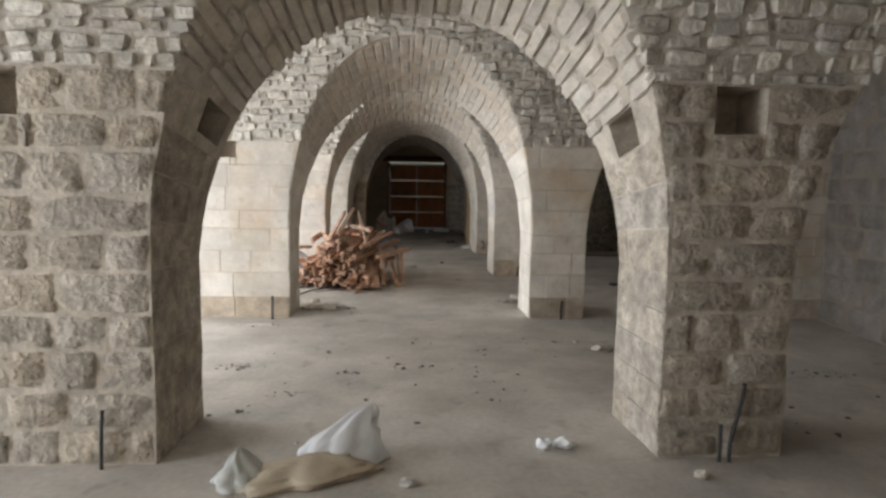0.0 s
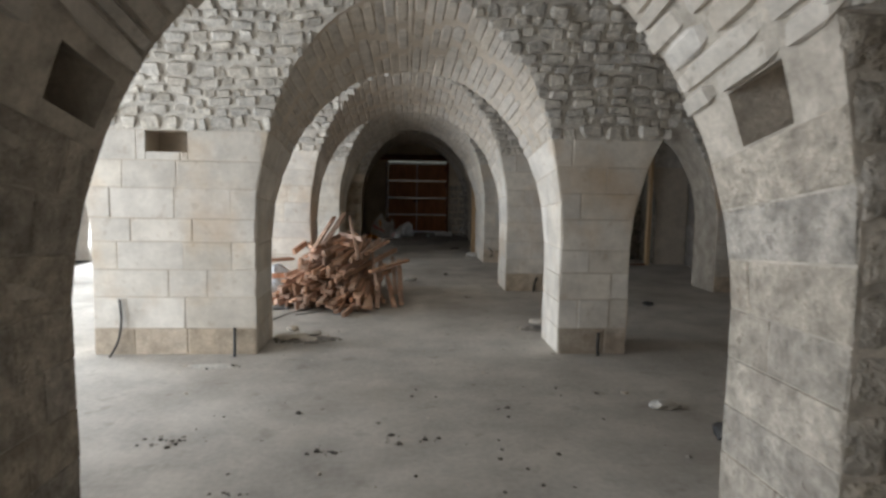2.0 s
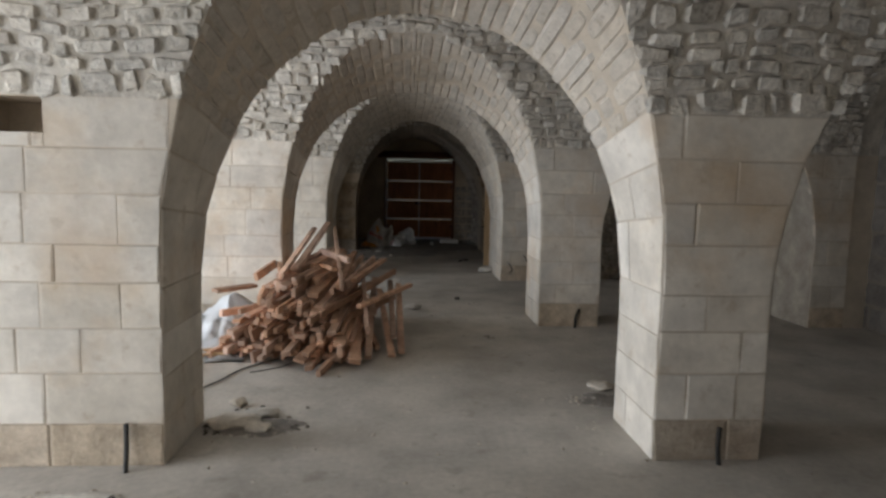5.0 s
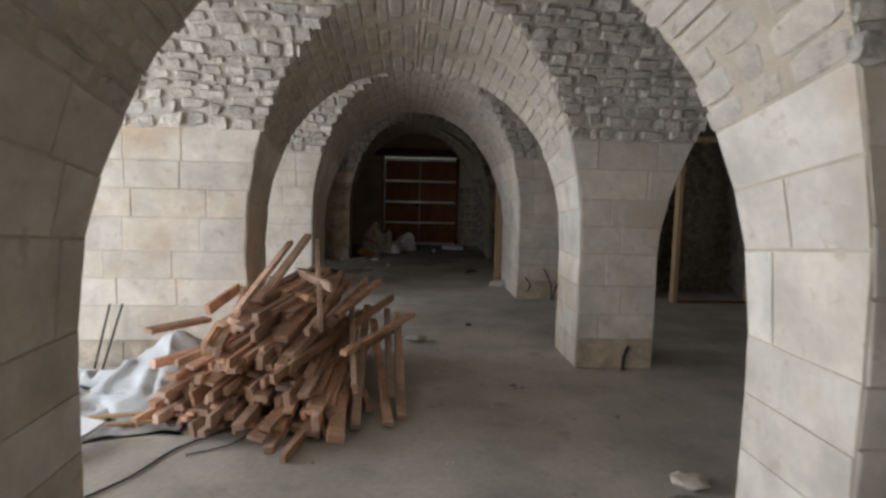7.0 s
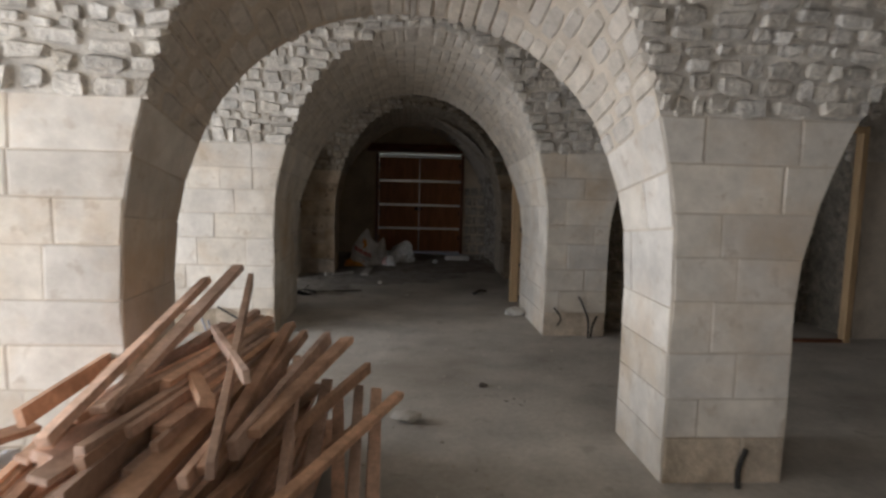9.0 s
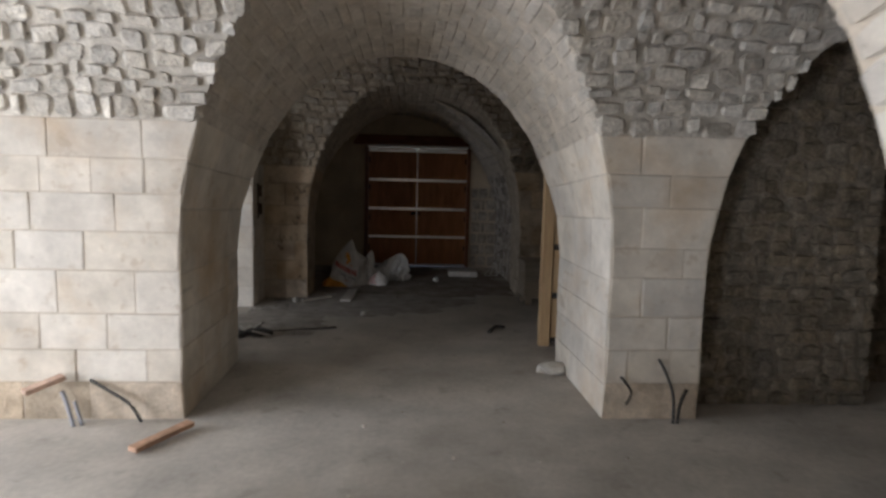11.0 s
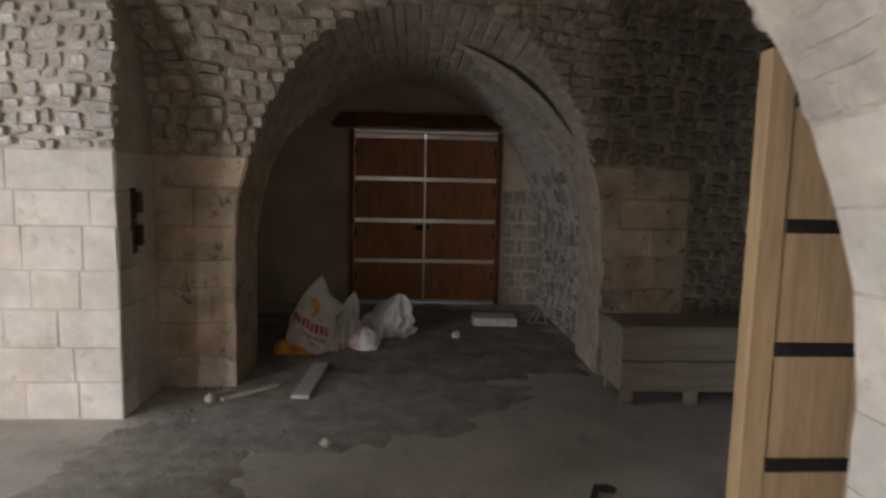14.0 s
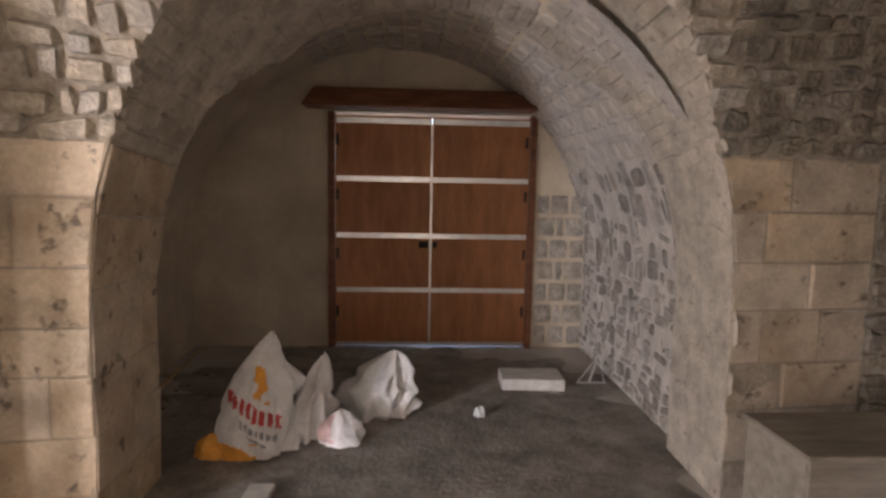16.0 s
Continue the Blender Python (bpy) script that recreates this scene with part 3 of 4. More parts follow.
# right part of this vault is coloured darker for its shaded corner
wall5, vault5 = build_arch_wall("wall_5", A5, M_STAINED, M_BROWNMORTAR, "stained limestone wall with an arch before the gate", rough=0.006, h=0.25, view=(-1.31, 2.85), rough_sides=(1,), shade_from=1.9, vault_mats=[M_BROWNMORTAR, M_BROWNRUBBLE, M_JAMB, M_JAMB, M_DARKRUBBLE])
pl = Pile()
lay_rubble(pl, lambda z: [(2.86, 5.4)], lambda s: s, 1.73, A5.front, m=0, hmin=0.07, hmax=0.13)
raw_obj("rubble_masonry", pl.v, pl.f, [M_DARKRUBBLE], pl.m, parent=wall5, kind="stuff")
obj_of("wall_back", box(-5.3, 4.6, -0.6, -0.02, 0, 3.72), M_ROUGHMORTAR, None, "plain stone wall behind", "wall", "structure")
A0v = A0.sheet(1.89, 1.89 + 1.82, True)
obj_of("ceiling_vault_0", A0v, M_VAULTMORTAR, None, "rubble stone vault", "vault", "structure")

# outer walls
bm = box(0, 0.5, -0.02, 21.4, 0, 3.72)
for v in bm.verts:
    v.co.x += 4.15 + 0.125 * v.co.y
# slab and blocks are coloured darker to hold the aisle's shade
wall_right = obj_of("wall_right", bm, M_SLAB, None, "stained stone outer wall of the side aisle, darkened for shade", "wall", "structure")
made = []


def right_face(u, z, d):
    return (4.15 + 0.125 * u - d, u, z)


for k in range(9):
    y = 3.2 + RNG.uniform(0, 0.3)
    while y < 13.2:
        w = RNG.uniform(0.35, 0.75)
        q = [(y + 0.006, 0.27 * k + 0.006), (y + w - 0.006, 0.27 * k + 0.006), (y + w - 0.006, 0.27 * k + 0.264), (y + 0.006, 0.27 * k + 0.264)]
        made.append(bossed(q, right_face, 0.012, 0.006))
        y += w
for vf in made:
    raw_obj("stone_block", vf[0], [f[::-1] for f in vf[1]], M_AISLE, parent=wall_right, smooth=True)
bm = bmesh.new()
ys = [-0.02]
for wy in (1.8, 5.7, 9.0, 12.3, 15.8):
    ys += [wy - 1.0, wy + 1.0]
ys.append(21.6)
tmp = bpy.data.meshes.new("tmp")
for i in range(0, len(ys), 2):
    b = box(-5.9, -5.3, ys[i], ys[i + 1], 0, 3.72)
    b.to_mesh(tmp)
    bm.from_mesh(tmp)
    b.free()
for i in range(1, len(ys) - 1, 2):
    b = box(-5.9, -5.3, ys[i], ys[i + 1], 2.45, 3.72)
    b.to_mesh(tmp)
    bm.from_mesh(tmp)
    b.free()
bpy.data.meshes.remove(tmp)
obj_of("wall_left", bm, M_ASHJOIN, None, "limestone outer wall with open bays", "wall", "structure")

# last bay: stone return beside the arch
wl = obj_of("wall_return", box(-5.3, -1.31, 17.07, 18.4, 0, 3.72), M_MORTAR, None, "cream limestone return wall", "wall", "structure")


def flat_front(y):
    return lambda u, z, d: (u, y - d, z)


made = []
lay_blocks(lambda z: (-3.4, -1.31), 0, 1.73, None, 0.235, 0.28, 0.6, lambda q: made.append(dressed(q, flat_front(17.07), 0.006, 0.008, 0.003)), 0.003)
for k in range(7):
    for a, c in ((17.07, 17.40 if k % 2 else 17.30), (17.40 if k % 2 else 17.30, 17.70)):
        q = [(a + 0.004, 0.247 * k + 0.004), (c - 0.004, 0.247 * k + 0.004), (c - 0.004, 0.247 * k + 0.243), (a + 0.004, 0.247 * k + 0.243)]
        made.append(dressed(q, lambda u, z, d: (-1.31 + d, u, z), 0.006, 0.008, 0.003))
for vf in made:
    raw_obj("stone_block", vf[0], vf[1], M_ASHLAR, parent=wl)
pl = Pile()
lay_rubble(pl, lambda z: [(-3.4, -1.29)], lambda s: 1.73 + s, 1.6, flat_front(17.07), m=0)
raw_obj("rubble_masonry", pl.v, pl.f, [M_RUBBLE], pl.m, parent=wl, kind="stuff")

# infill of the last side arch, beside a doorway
# rubble colour here includes the shade inside the side arch
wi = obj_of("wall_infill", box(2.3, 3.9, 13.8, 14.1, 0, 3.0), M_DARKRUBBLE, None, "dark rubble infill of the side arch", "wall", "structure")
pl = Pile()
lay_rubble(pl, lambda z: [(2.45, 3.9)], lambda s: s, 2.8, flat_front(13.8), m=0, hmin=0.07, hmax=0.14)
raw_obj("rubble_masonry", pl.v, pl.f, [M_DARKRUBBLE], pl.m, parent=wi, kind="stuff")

# alcove of the gate
GY = 20.92
cxa, wa, za, ha = 0.37, 1.83, 0.9, 2.77
verts, faces = [], []
nn = 48
for i in range(nn + 1):
    k = i / nn
    if k < 0.2:
        x, z = cxa - wa, za * k / 0.2
    elif k > 0.8:
        x, z = cxa + wa, za * (1 - k) / 0.2
    else:
        t = (k - 0.2) / 0.6 * math.pi
        x, z = cxa - wa * math.cos(t), za + (ha - za) * math.sin(t)
    verts += [(x, 18.2, z), (x, GY, z)]
for i in range(nn):
    faces.append((2 * i, 2 * i + 1, 2 * i + 3, 2 * i + 2))
pl = Pile()
pl.add((verts, faces), 0)


def barrel(u, v, d):
    """u along the barrel, v round it from the left floor."""
    q = Vector((u * 3.1, v * 21, 3.3))
    if v > 0.7:
        u, v = u + 0.05 * noise.noise(q), min(1.0, v + 0.012 * noise.noise(q + Vector((5, 9, 2))))
    k = v
    if k < 0.2:
        x, z, n = cxa - wa, za * k / 0.2, (1, 0)
    elif k > 0.8:
        x, z, n = cxa + wa, za * (1 - k) / 0.2, (-1, 0)
    else:
        t = (k - 0.2) / 0.6 * math.pi
        x, z, n = cxa - wa * math.cos(t), za + (ha - za) * math.sin(t), (math.cos(t), -math.sin(t))
    return (x + n[0] * d, u, z + n[1] * d)


v = 0.42
while v < 0.995:
    side = v > 0.70
    h = RNG.uniform(0.013, 0.022)
    u = 18.35
    while u < GY - 0.05:
        w = min(RNG.choice((0.06, 0.1, 0.15, 0.24)) * RNG.uniform(0.8, 1.2) if side else RNG.uniform(0.14, 0.3), GY - u)
        if not side or RNG.random() < 0.72:
            g = RNG.uniform(0.006, 0.02) if side else 0.004
            gv = RNG.uniform(-0.004, 0.005) if side else 0.0007
            vf = rubble(u + g, u + w - g, v + gv, min(1, v + h) - gv, barrel, 0.012, 4, 0.006)
            pl.add((vf[0], [f[::-1] for f in vf[1]]), 2 if side else 1)
        u += w
    v += h
pl.m = [0 if k == 0 and i < nn * 0.6 else (3 if k == 0 else k) for i, k in enumerate(pl.m)]
raw_obj("ceiling_vault_6", pl.v, pl.f, [M_PLASTER, M_SOFFIT, M_SUNKEN, M_WASH], pl.m, label="low barrel vault before the gate, half plastered", category="vault", kind="structure")

# gate wall with its opening
gw = bmesh.new()
tmp = bpy.data.meshes.new("tmp")
for b in (box(-5.3, -0.225, GY, GY + 0.5, 0, 3.7), box(1.71, 7.2, GY, GY + 0.5, 0, 3.7), box(-0.225, 1.71, GY, GY + 0.5, 2.2, 3.7)):
    b.to_mesh(tmp)
    gw.from_mesh(tmp)
    b.free()
bpy.data.meshes.remove(tmp)
gatewall = obj_of("wall_gate", gw, M_PLASTER, None, "plastered end wall round the gate", "wall", "structure")
for k in range(7):
    cuts = [1.73, 1.86 + 0.06 * (k % 2), 2.05 - 0.05 * (k % 2), 2.21]
    for a, c in zip(cuts, cuts[1:]):
        q = [(a + 0.01, 0.21 * k + 0.03), (c - 0.01, 0.21 * k + 0.03), (c - 0.01, 0.21 * k + 0.215), (a + 0.01, 0.21 * k + 0.215)]
        vf = bossed(q, lambda u, z, d: (u, GY - d, z), 0.018, 0.006)
        raw_obj("stone_block", vf[0], vf[1], M_ROUGH, parent=gatewall, smooth=True)


def gate():
    g = tagged(new("wooden_gate"), "closed reddish wooden double gate with zinc strips", "gate")
    for a, b in ((-0.155, 0.727), (0.735, 1.645)):
        leaf = part("leaf", box(a, b, GY - 0.02, GY + 0.03, 0.02, 2.17, 0.003), M_DOORWOOD, g)
        for z, w in ((0.04, 0.012), (0.555, 0.022), (1.07, 0.024), (1.595, 0.024), (2.125, 0.026)):
            part("zinc_strip", box(a + 0.01, b - 0.008, GY - 0.027, GY - 0.0235, z - w, z + w), M_STEEL, leaf, "bright zinc strip")
        for z in (0.35, 0.9, 1.45, 1.95):
            x = a + 0.02 if a < 0 else b - 0.03
            part("hinge", box(x - 0.012, x + 0.012, GY - 0.034, GY - 0.0205, z - 0.05, z + 0.05, 0.003), M_IRON, leaf)
    part("zinc_strip", box(0.722, 0.74, GY - 0.031, GY - 0.0275, 0.03, 2.1), M_STEEL, g, "upright zinc strip over the joint")
    for a, b in ((-0.22, -0.16), (1.65, 1.705)):
        part("jamb", box(a, b, GY - 0.06, GY + 0.1, 0, 2.2, 0.004), M_BEAM, g)
    part("latch", box(0.62, 0.71, GY - 0.05, GY - 0.031, 0.96, 1.02, 0.005), M_IRON, g, "black iron latch")
    part("latch", box(0.75, 0.79, GY - 0.05, GY - 0.031, 0.965, 1.015, 0.005), M_IRON, g, "black iron latch")
    return g


gate()
bm = box(-0.42, 1.90, GY - 0.34, GY, 2.22, 2.39)
for v in bm.verts:
    if v.co.z > 2.3:
        v.co.x += 0.1 if v.co.x < 0 else -0.1
        v.co.y += 0.1 if v.co.y < GY - 0.2 else 0
bmesh.ops.bevel(bm, geom=bm.edges[:], offset=0.012, segments=2, affect='EDGES')
obj_of("lintel_beam", bm, M_BEAM, None, "dark wooden lintel beam over the gate", "beam")


def plank(parent, p, q, w, h, r):
    return part("plank", stick(p, q, w, h, 0.002, r.choice((0, 90)) + r.uniform(-14, 14)), M_WOOD, parent)


def lumber_pile():
    """Long sawn boards dumped in layers: they lie along the hall, near ends stepped back as the heap rises."""
    p = tagged(new("lumber_pile"), "heap of reddish sawn lumber boards on the floor", "lumber pile")
    r = random.Random(21)

    def height(x):
        return 0.70 * math.exp(-((x + 0.68) / (0.46 if x < -0.68 else 0.42)) ** 2)

    z = 0.02
    while z < 0.68:
        x = -1.32 + r.uniform(0, 0.06)
        while x < 0.20:
            if height(x) > z:
                tier = z + r.uniform(-0.05, 0.05)
                near = (8.95 if tier < 0.20 else 9.12 if tier < 0.40 else 9.36 if tier < 0.60 else 9.68) + 0.42 * max(0.0, -0.75 - x) + 0.5 * max(0.0, x + 0.25) + r.gauss(0, 0.15)
                far = min(near + r.uniform(1.3, 2.2), r.uniform(10.6, 11.0))
                fx = -0.66 + (x + 1.32) * 0.44 + r.gauss(0, 0.05)
                if r.random() < 0.12:
                    fx += r.uniform(-0.2, 0.4)
                fx = min(max(fx, -0.76), 0.26)
                fz = min(z * 1.1 + r.uniform(0.02, 0.14), 0.82 - 0.75 * max(0.0, fx + 0.55))
                plank(p, (x + r.gauss(0, 0.015), near, z + 0.02 + r.uniform(0, 0.02)), (fx, far, fz + 0.03), r.choice((0.045, 0.06, 0.075, 0.095)), r.choice((0.025, 0.032, 0.042)), r)
            x += r.uniform(0.06, 0.105)
        z += 0.042
    # long boards that lie across the heap and lean on its near face
    for a, b in (((-0.78, 9.35, 0.68), (-0.69, 10.75, 0.99)),
                 ((-0.7, 9.6, 0.69), (-0.56, 10.9, 1.04)),
                 ((-0.7, 9.55, 0.71), (-0.71, 10.5, 0.78)),
                 ((-1.09, 9.75, 0.6), (-1.02, 10.7, 0.67)),
                 ((-1.38, 9.45, 0.52), (-1.15, 9.95, 0.49)),
                 ((-0.91, 9.1, 0.5), (-1.01, 9.75, 0.49)),
                 ((-0.89, 9.1, 0.49), (-0.98, 9.75, 0.49)),
                 ((-0.86, 9.1, 0.49), (-0.95, 9.75, 0.48)),
                 ((-0.83, 9.1, 0.48), (-0.93, 9.75, 0.47)),
                 ((-0.23, 9.75, 0.77), (-0.58, 10.5, 0.77)),
                 ((-0.35, 9.65, 0.7), (-0.7, 10.4, 0.67)),
                 ((-0.25, 9.35, 0.58), (-0.48, 10.85, 0.98)),
                 ((-0.48, 8.95, 0.36), (0.2, 10.6, 0.55)),
                 ((-0.01, 9.1, 0.25), (-0.14, 10.4, 0.64)),
                 ((-0.1, 9.3, 0.42), (0.37, 10.6, 0.4)),
                 ((0.21, 9.25, 0.16), (0.15, 10.6, 0.44)),
                 ((0.2, 9.07, 0.04), (0.03, 10.7, 0.33)),
                 ((0.28, 9.18, 0.04), (0.24, 10.7, 0.39)),
                 ((-0.82, 9.1, 0.42), (-0.72, 10.6, 0.49)),
                 ((-0.7, 9.1, 0.42), (-0.56, 10.6, 0.46)),
                 ((-0.58, 9.15, 0.46), (-0.35, 10.6, 0.54)),
                 ((-0.73, 9.0, 0.39), (-0.71, 10.3, 0.37)),
                 ((-0.34, 9.35, 0.54), (-0.17, 10.8, 0.68)),
                 ((-0.22, 9.5, 0.58), (-0.04, 10.8, 0.66)),
                 ((-0.28, 9.4, 0.56), (-0.26, 10.85, 0.72)),
                 ((-0.18, 9.6, 0.6), (0.07, 10.8, 0.65)),
                 ((-1.27, 9.25, 0.36), (-1.04, 9.9, 0.3)),
                 ((-1.09, 9.05, 0.34), (-1.11, 9.9, 0.15)),
                 ((-0.9, 8.95, 0.36), (-0.98, 10.0, 0.1)),
                 ((-0.6, 8.9, 0.1), (-0.6, 10.0, 0.2)),
                 ((-0.43, 8.85, 0.1), (-0.38, 10.2, 0.12)),
                 ((-0.31, 9.0, 0.12), (-0.18, 10.3, 0.2)),
                 ((-0.16, 9.02, 0.12), (-0.04, 10.3, 0.12)),
                 ((-0.79, 9.4, 0.66), (-1.07, 10.7, 0.63)),
                 ((-0.0, 9.02, 0.04), (-0.02, 10.6, 0.47))):
        w = r.choice((0.05, 0.06, 0.075)) if abs(a[0] - b[0]) > 0.05 else 0.06
        plank(p, (a[0], a[1], max(a[2], 0.03)), (b[0], b[1], max(b[2], 0.04)), w, r.choice((0.03, 0.036)), r)
    plank(p, (-0.36, 8.62, 0.02), (-0.22, 9.2, 0.07), 0.065, 0.036, r)
    return p


lumber_pile()


def crumpled(name, cx, cy, rx, ry, h, seed, mats, label, category, peak=(0.0, 0.0), turn=0.0, sharp=1.6, folds=0.16, colour=None, flap=0.0, res=1):
    """A slumped sack or sheet: a closed lump with folds."""
    n, m = 44 * res, 22 * res
    noise_off = Vector((seed * 3.7, seed * 1.3, seed))
    bm = bmesh.new()
    rings = []
    for j in range(m + 1):
        k = j / m
        ring = []
        for i in range(n):
            a = 6.28319 * i / n
            rad = (1 - k ** sharp) if j < m else 0.02
            f = 1 + folds * 1.6 * noise.noise(Vector((math.cos(a) * 2.2, math.sin(a) * 2.2, k * 1.5)) + noise_off)
            f += folds * 0.5 * math.sin(a * 6 + seed + 4 * k) * (0.3 + k) + folds * 0.9 * noise.noise(Vector((math.cos(a) * 4, math.sin(a) * 4, k * 5)) + noise_off)
            f += flap * 1.5 * math.exp(-((k - 0.6) / 0.11) ** 2 - ((a if a < 3.1416 else a - 6.28319) + 0.1) ** 2 / 0.12)
            x, y = math.cos(a) * rx * rad ** 0.75 * f, math.sin(a) * ry * rad ** 1.3 * f
            x, y = x + peak[0] * k * k, y + peak[1] * k * k
            z = h * k * (1 + 0.25 * folds * noise.noise(Vector((a, k * 4, seed)))) + 0.004
            c, s = math.cos(turn), math.sin(turn)
            ring.append(bm.verts.new((cx + c * x - s * y, cy + s * x + c * y, z)))
        rings.append(ring)
    for r0, r1 in zip(rings, rings[1:]):
        for i in range(n):
            f = bm.faces.new((r0[i], r0[(i + 1) % n], r1[(i + 1) % n], r1[i]))
            if colour:
                f.material_index = colour(f.calc_center_median())
    bm.faces.new(rings[0][::-1])
    bm.faces.new(rings[-1])
    return obj_of(name, bm, mats, None, label, category, smooth=True)


def print_on(thing, word, size, m, mw):
    """Red or grey lettering that lies on a sack."""
    cu = bpy.data.curves.new("lettering", 'FONT')
    cu.body, cu.size, cu.extrude = word, size, 0.001
    cu.align_x = 'CENTER'
    tmpo = bpy.data.objects.new("lettering", cu)
    scene.collection.objects.link(tmpo)
    me = bpy.data.meshes.new_from_object(tmpo.evaluated_get(bpy.context.evaluated_depsgraph_get()))
    bpy.data.objects.remove(tmpo)
    me.materials.append(m)
    ob = new("lettering", me)
    ob.matrix_world = mw
    ob.parent = thing
    return ob


def sack_print(c):
    """0 white cloth, 1 orange, 2 red letters, 3 grey letters, by place on the tall sack; the rows run askew."""
    u, v = c.x + 0.33, c.z + 0.5 * (c.x + 0.33)
    if c.z < 0.11 and c.x < -0.31 and noise.noise(c * 9) > -0.25 - (0.11 - c.z) * 4:
        return 1
    if c.y > 18.70:
        return 0
    if 0.225 < v < 0.295 and -0.17 < u < 0.15 and (u + 0.17) % 0.04 < 0.027:
        return 2
    if 0.155 < v < 0.190 and -0.08 < u < 0.13 and (u + 0.08) % 0.03 < 0.019:
        return 3
    if 0.115 < v < 0.130 and -0.03 < u < 0.07:
        return 3
    if 0.335 < v < 0.50 and -0.02 < u < 0.075 - 0.25 * (v - 0.335) and noise.noise(c * 14) > -0.2:
        return 1
    return 0


# sacks before the gate
s1 = crumpled("cement_sack", -0.36, 18.68, 0.235, 0.17, 0.67, 3, [M_SACK, M_ORANGE, M_RED, M_GREYPRINT], "tall white woven sack with red print and an orange base", "sack",
              (0.10, 0.12), 0.15, 1.7, 0.20, sack_print, flap=0.6, res=3)
crumpled("orange_bag", -0.58, 18.60, 0.10, 0.08, 0.13, 5, [M_ORANGE], "crumpled orange plastic bag beside the sack", "bag", (0, 0), 0, 2.5)
crumpled("cement_sack", -0.07, 18.86, 0.15, 0.13, 0.49, 8, [M_SACK], "white sack slumped behind the printed one", "sack", (0.10, 0.05), 0.4, 1.9, 0.4, res=2)
crumpled("cement_sack", 0.30, 19.25, 0.23, 0.17, 0.42, 11, [M_SACK], "dirty white sack leaning over", "sack", (0.12, 0.1), -0.3, 2.2, 0.42, res=2)
crumpled("cement_sack", 0.13, 18.78, 0.13, 0.11, 0.19, 14, [M_SACK, M_PINK], "small white sack with a faded pink printed end", "sack", (0, 0.03), 0.2, 2.8, 0.2, lambda c: 1 if c.x < 0.09 and c.z > 0.03 else 0)

# torn sack in the first bay and the sheet by the boards
crumpled("torn_sack", -0.22, 3.47, 0.34, 0.14, 0.10, 21, [M_PAPER, M_RED], "flattened tan paper sack with a red edge on the floor", "sack", (0.05, 0.05), 0.3, 2.6, 0.25)
crumpled("white_sack", -0.06, 3.62, 0.25, 0.10, 0.29, 23, [M_SHEET], "crumpled white plastic sack on the floor", "sack", (0.19, 0.05), 0.32, 1.3, 0.2)
crumpled("grey_sack", -0.52, 3.45, 0.12, 0.13, 0.15, 25, [M_GREYSHEET], "crumpled grey translucent plastic", "plastic", (0.02, 0.05), 0.8, 1.5, 0.22)


def drape(x0, x1, y0, y1, seed, label, amp, peak=None):
    """Crumpled plastic film: sharp creases, drawn up to a peak where it catches on the boards."""
    n = 40
    bm = bmesh.new()
    off = Vector((seed * 2.3, seed * 5.1, seed))
    g = []
    for j in range(n + 1):
        row = []
        for i in range(n + 1):
            a, c = i / n, j / n
            q = Vector((a * (x1 - x0), c * (y1 - y0), 0))
            ridge = 1 - 2.2 * abs(noise.noise(q * 3.1 + off)) + 0.5 * (1 - 2.2 * abs(noise.noise(q * 7.3 + off))) - 0.5
            edge = min(1.0, 6 * min(a, 1 - a, c, 1 - c) + 0.08)
            z = max(0.006, amp * ridge * edge)
            x, y = x0 + q.x + 0.09 * noise.noise(q * 4 + off * 2), y0 + q.y + 0.12 * noise.noise(q * 3 - off)
            if peak:
                d = math.hypot((x - peak[0]) / peak[3], (y - peak[1]) / peak[4])
                z += peak[2] * max(0.0, 1 - d) ** 1.1
            row.append(bm.verts.new((x, y, z + 0.004)))
        g.append(row)
    for j in range(n):
        for i in range(n):
            bm.faces.new((g[j][i], g[j][i + 1], g[j + 1][i + 1], g[j + 1][i]))
    bmesh.ops.solidify(bm, geom=bm.faces[:], thickness=0.003)
    return obj_of("plastic_sheet", bm, M_SHEET, None, label, "sheet", smooth=True)


drape(-2.25, -1.05, 9.2, 10.25, 4, "crumpled white plastic sheet caught on the boards", 0.10, (-1.28, 9.85, 0.40, 0.65, 0.6))
drape(-1.80, -1.02, 8.95, 9.5, 6, "flattened white plastic sheet on the floor", 0.045)
obj_of("white_board", stick((-1.75, 8.35, 0.02), (-1.50, 8.95, 0.12), 0.22, 0.02, 0.003), M_SHEET, None, "thin white board lying on the floor", "board")
for k, (a, c) in enumerate((((-2.2, 8.95), (-1.2, 9.1)), ((-2.1, 9.05), (-1.0, 9.32)), ((-1.9, 9.55), (-1.0, 9.7)))):
    obj_of("batten", stick((a[0], a[1], 0.03 + 0.012 * k), (c[0], c[1], 0.05), 0.03, 0.02, 0.002), M_PINE, None, "thin pale wooden batten on the floor", "batten")


def cable(points, r, m, label, name="cable", category="cable"):
    pts = [Vector(p) for p in points]
    fine = []
    for i in range(len(pts) - 1):
        p0, p1, p2, p3 = pts[max(i - 1, 0)], pts[i], pts[i + 1], pts[min(i + 2, len(pts) - 1)]
        for k in range(6):
            t = k / 6
            fine.append(0.5 * ((2 * p1) + (p2 - p0) * t + (2 * p0 - 5 * p1 + 4 * p2 - p3) * t * t + (3 * p1 - p0 - 3 * p2 + p3) * t ** 3))
    fine.append(pts[-1])
    return obj_of(name, tube(fine, r * 0.75), m, None, label, category, smooth=True)


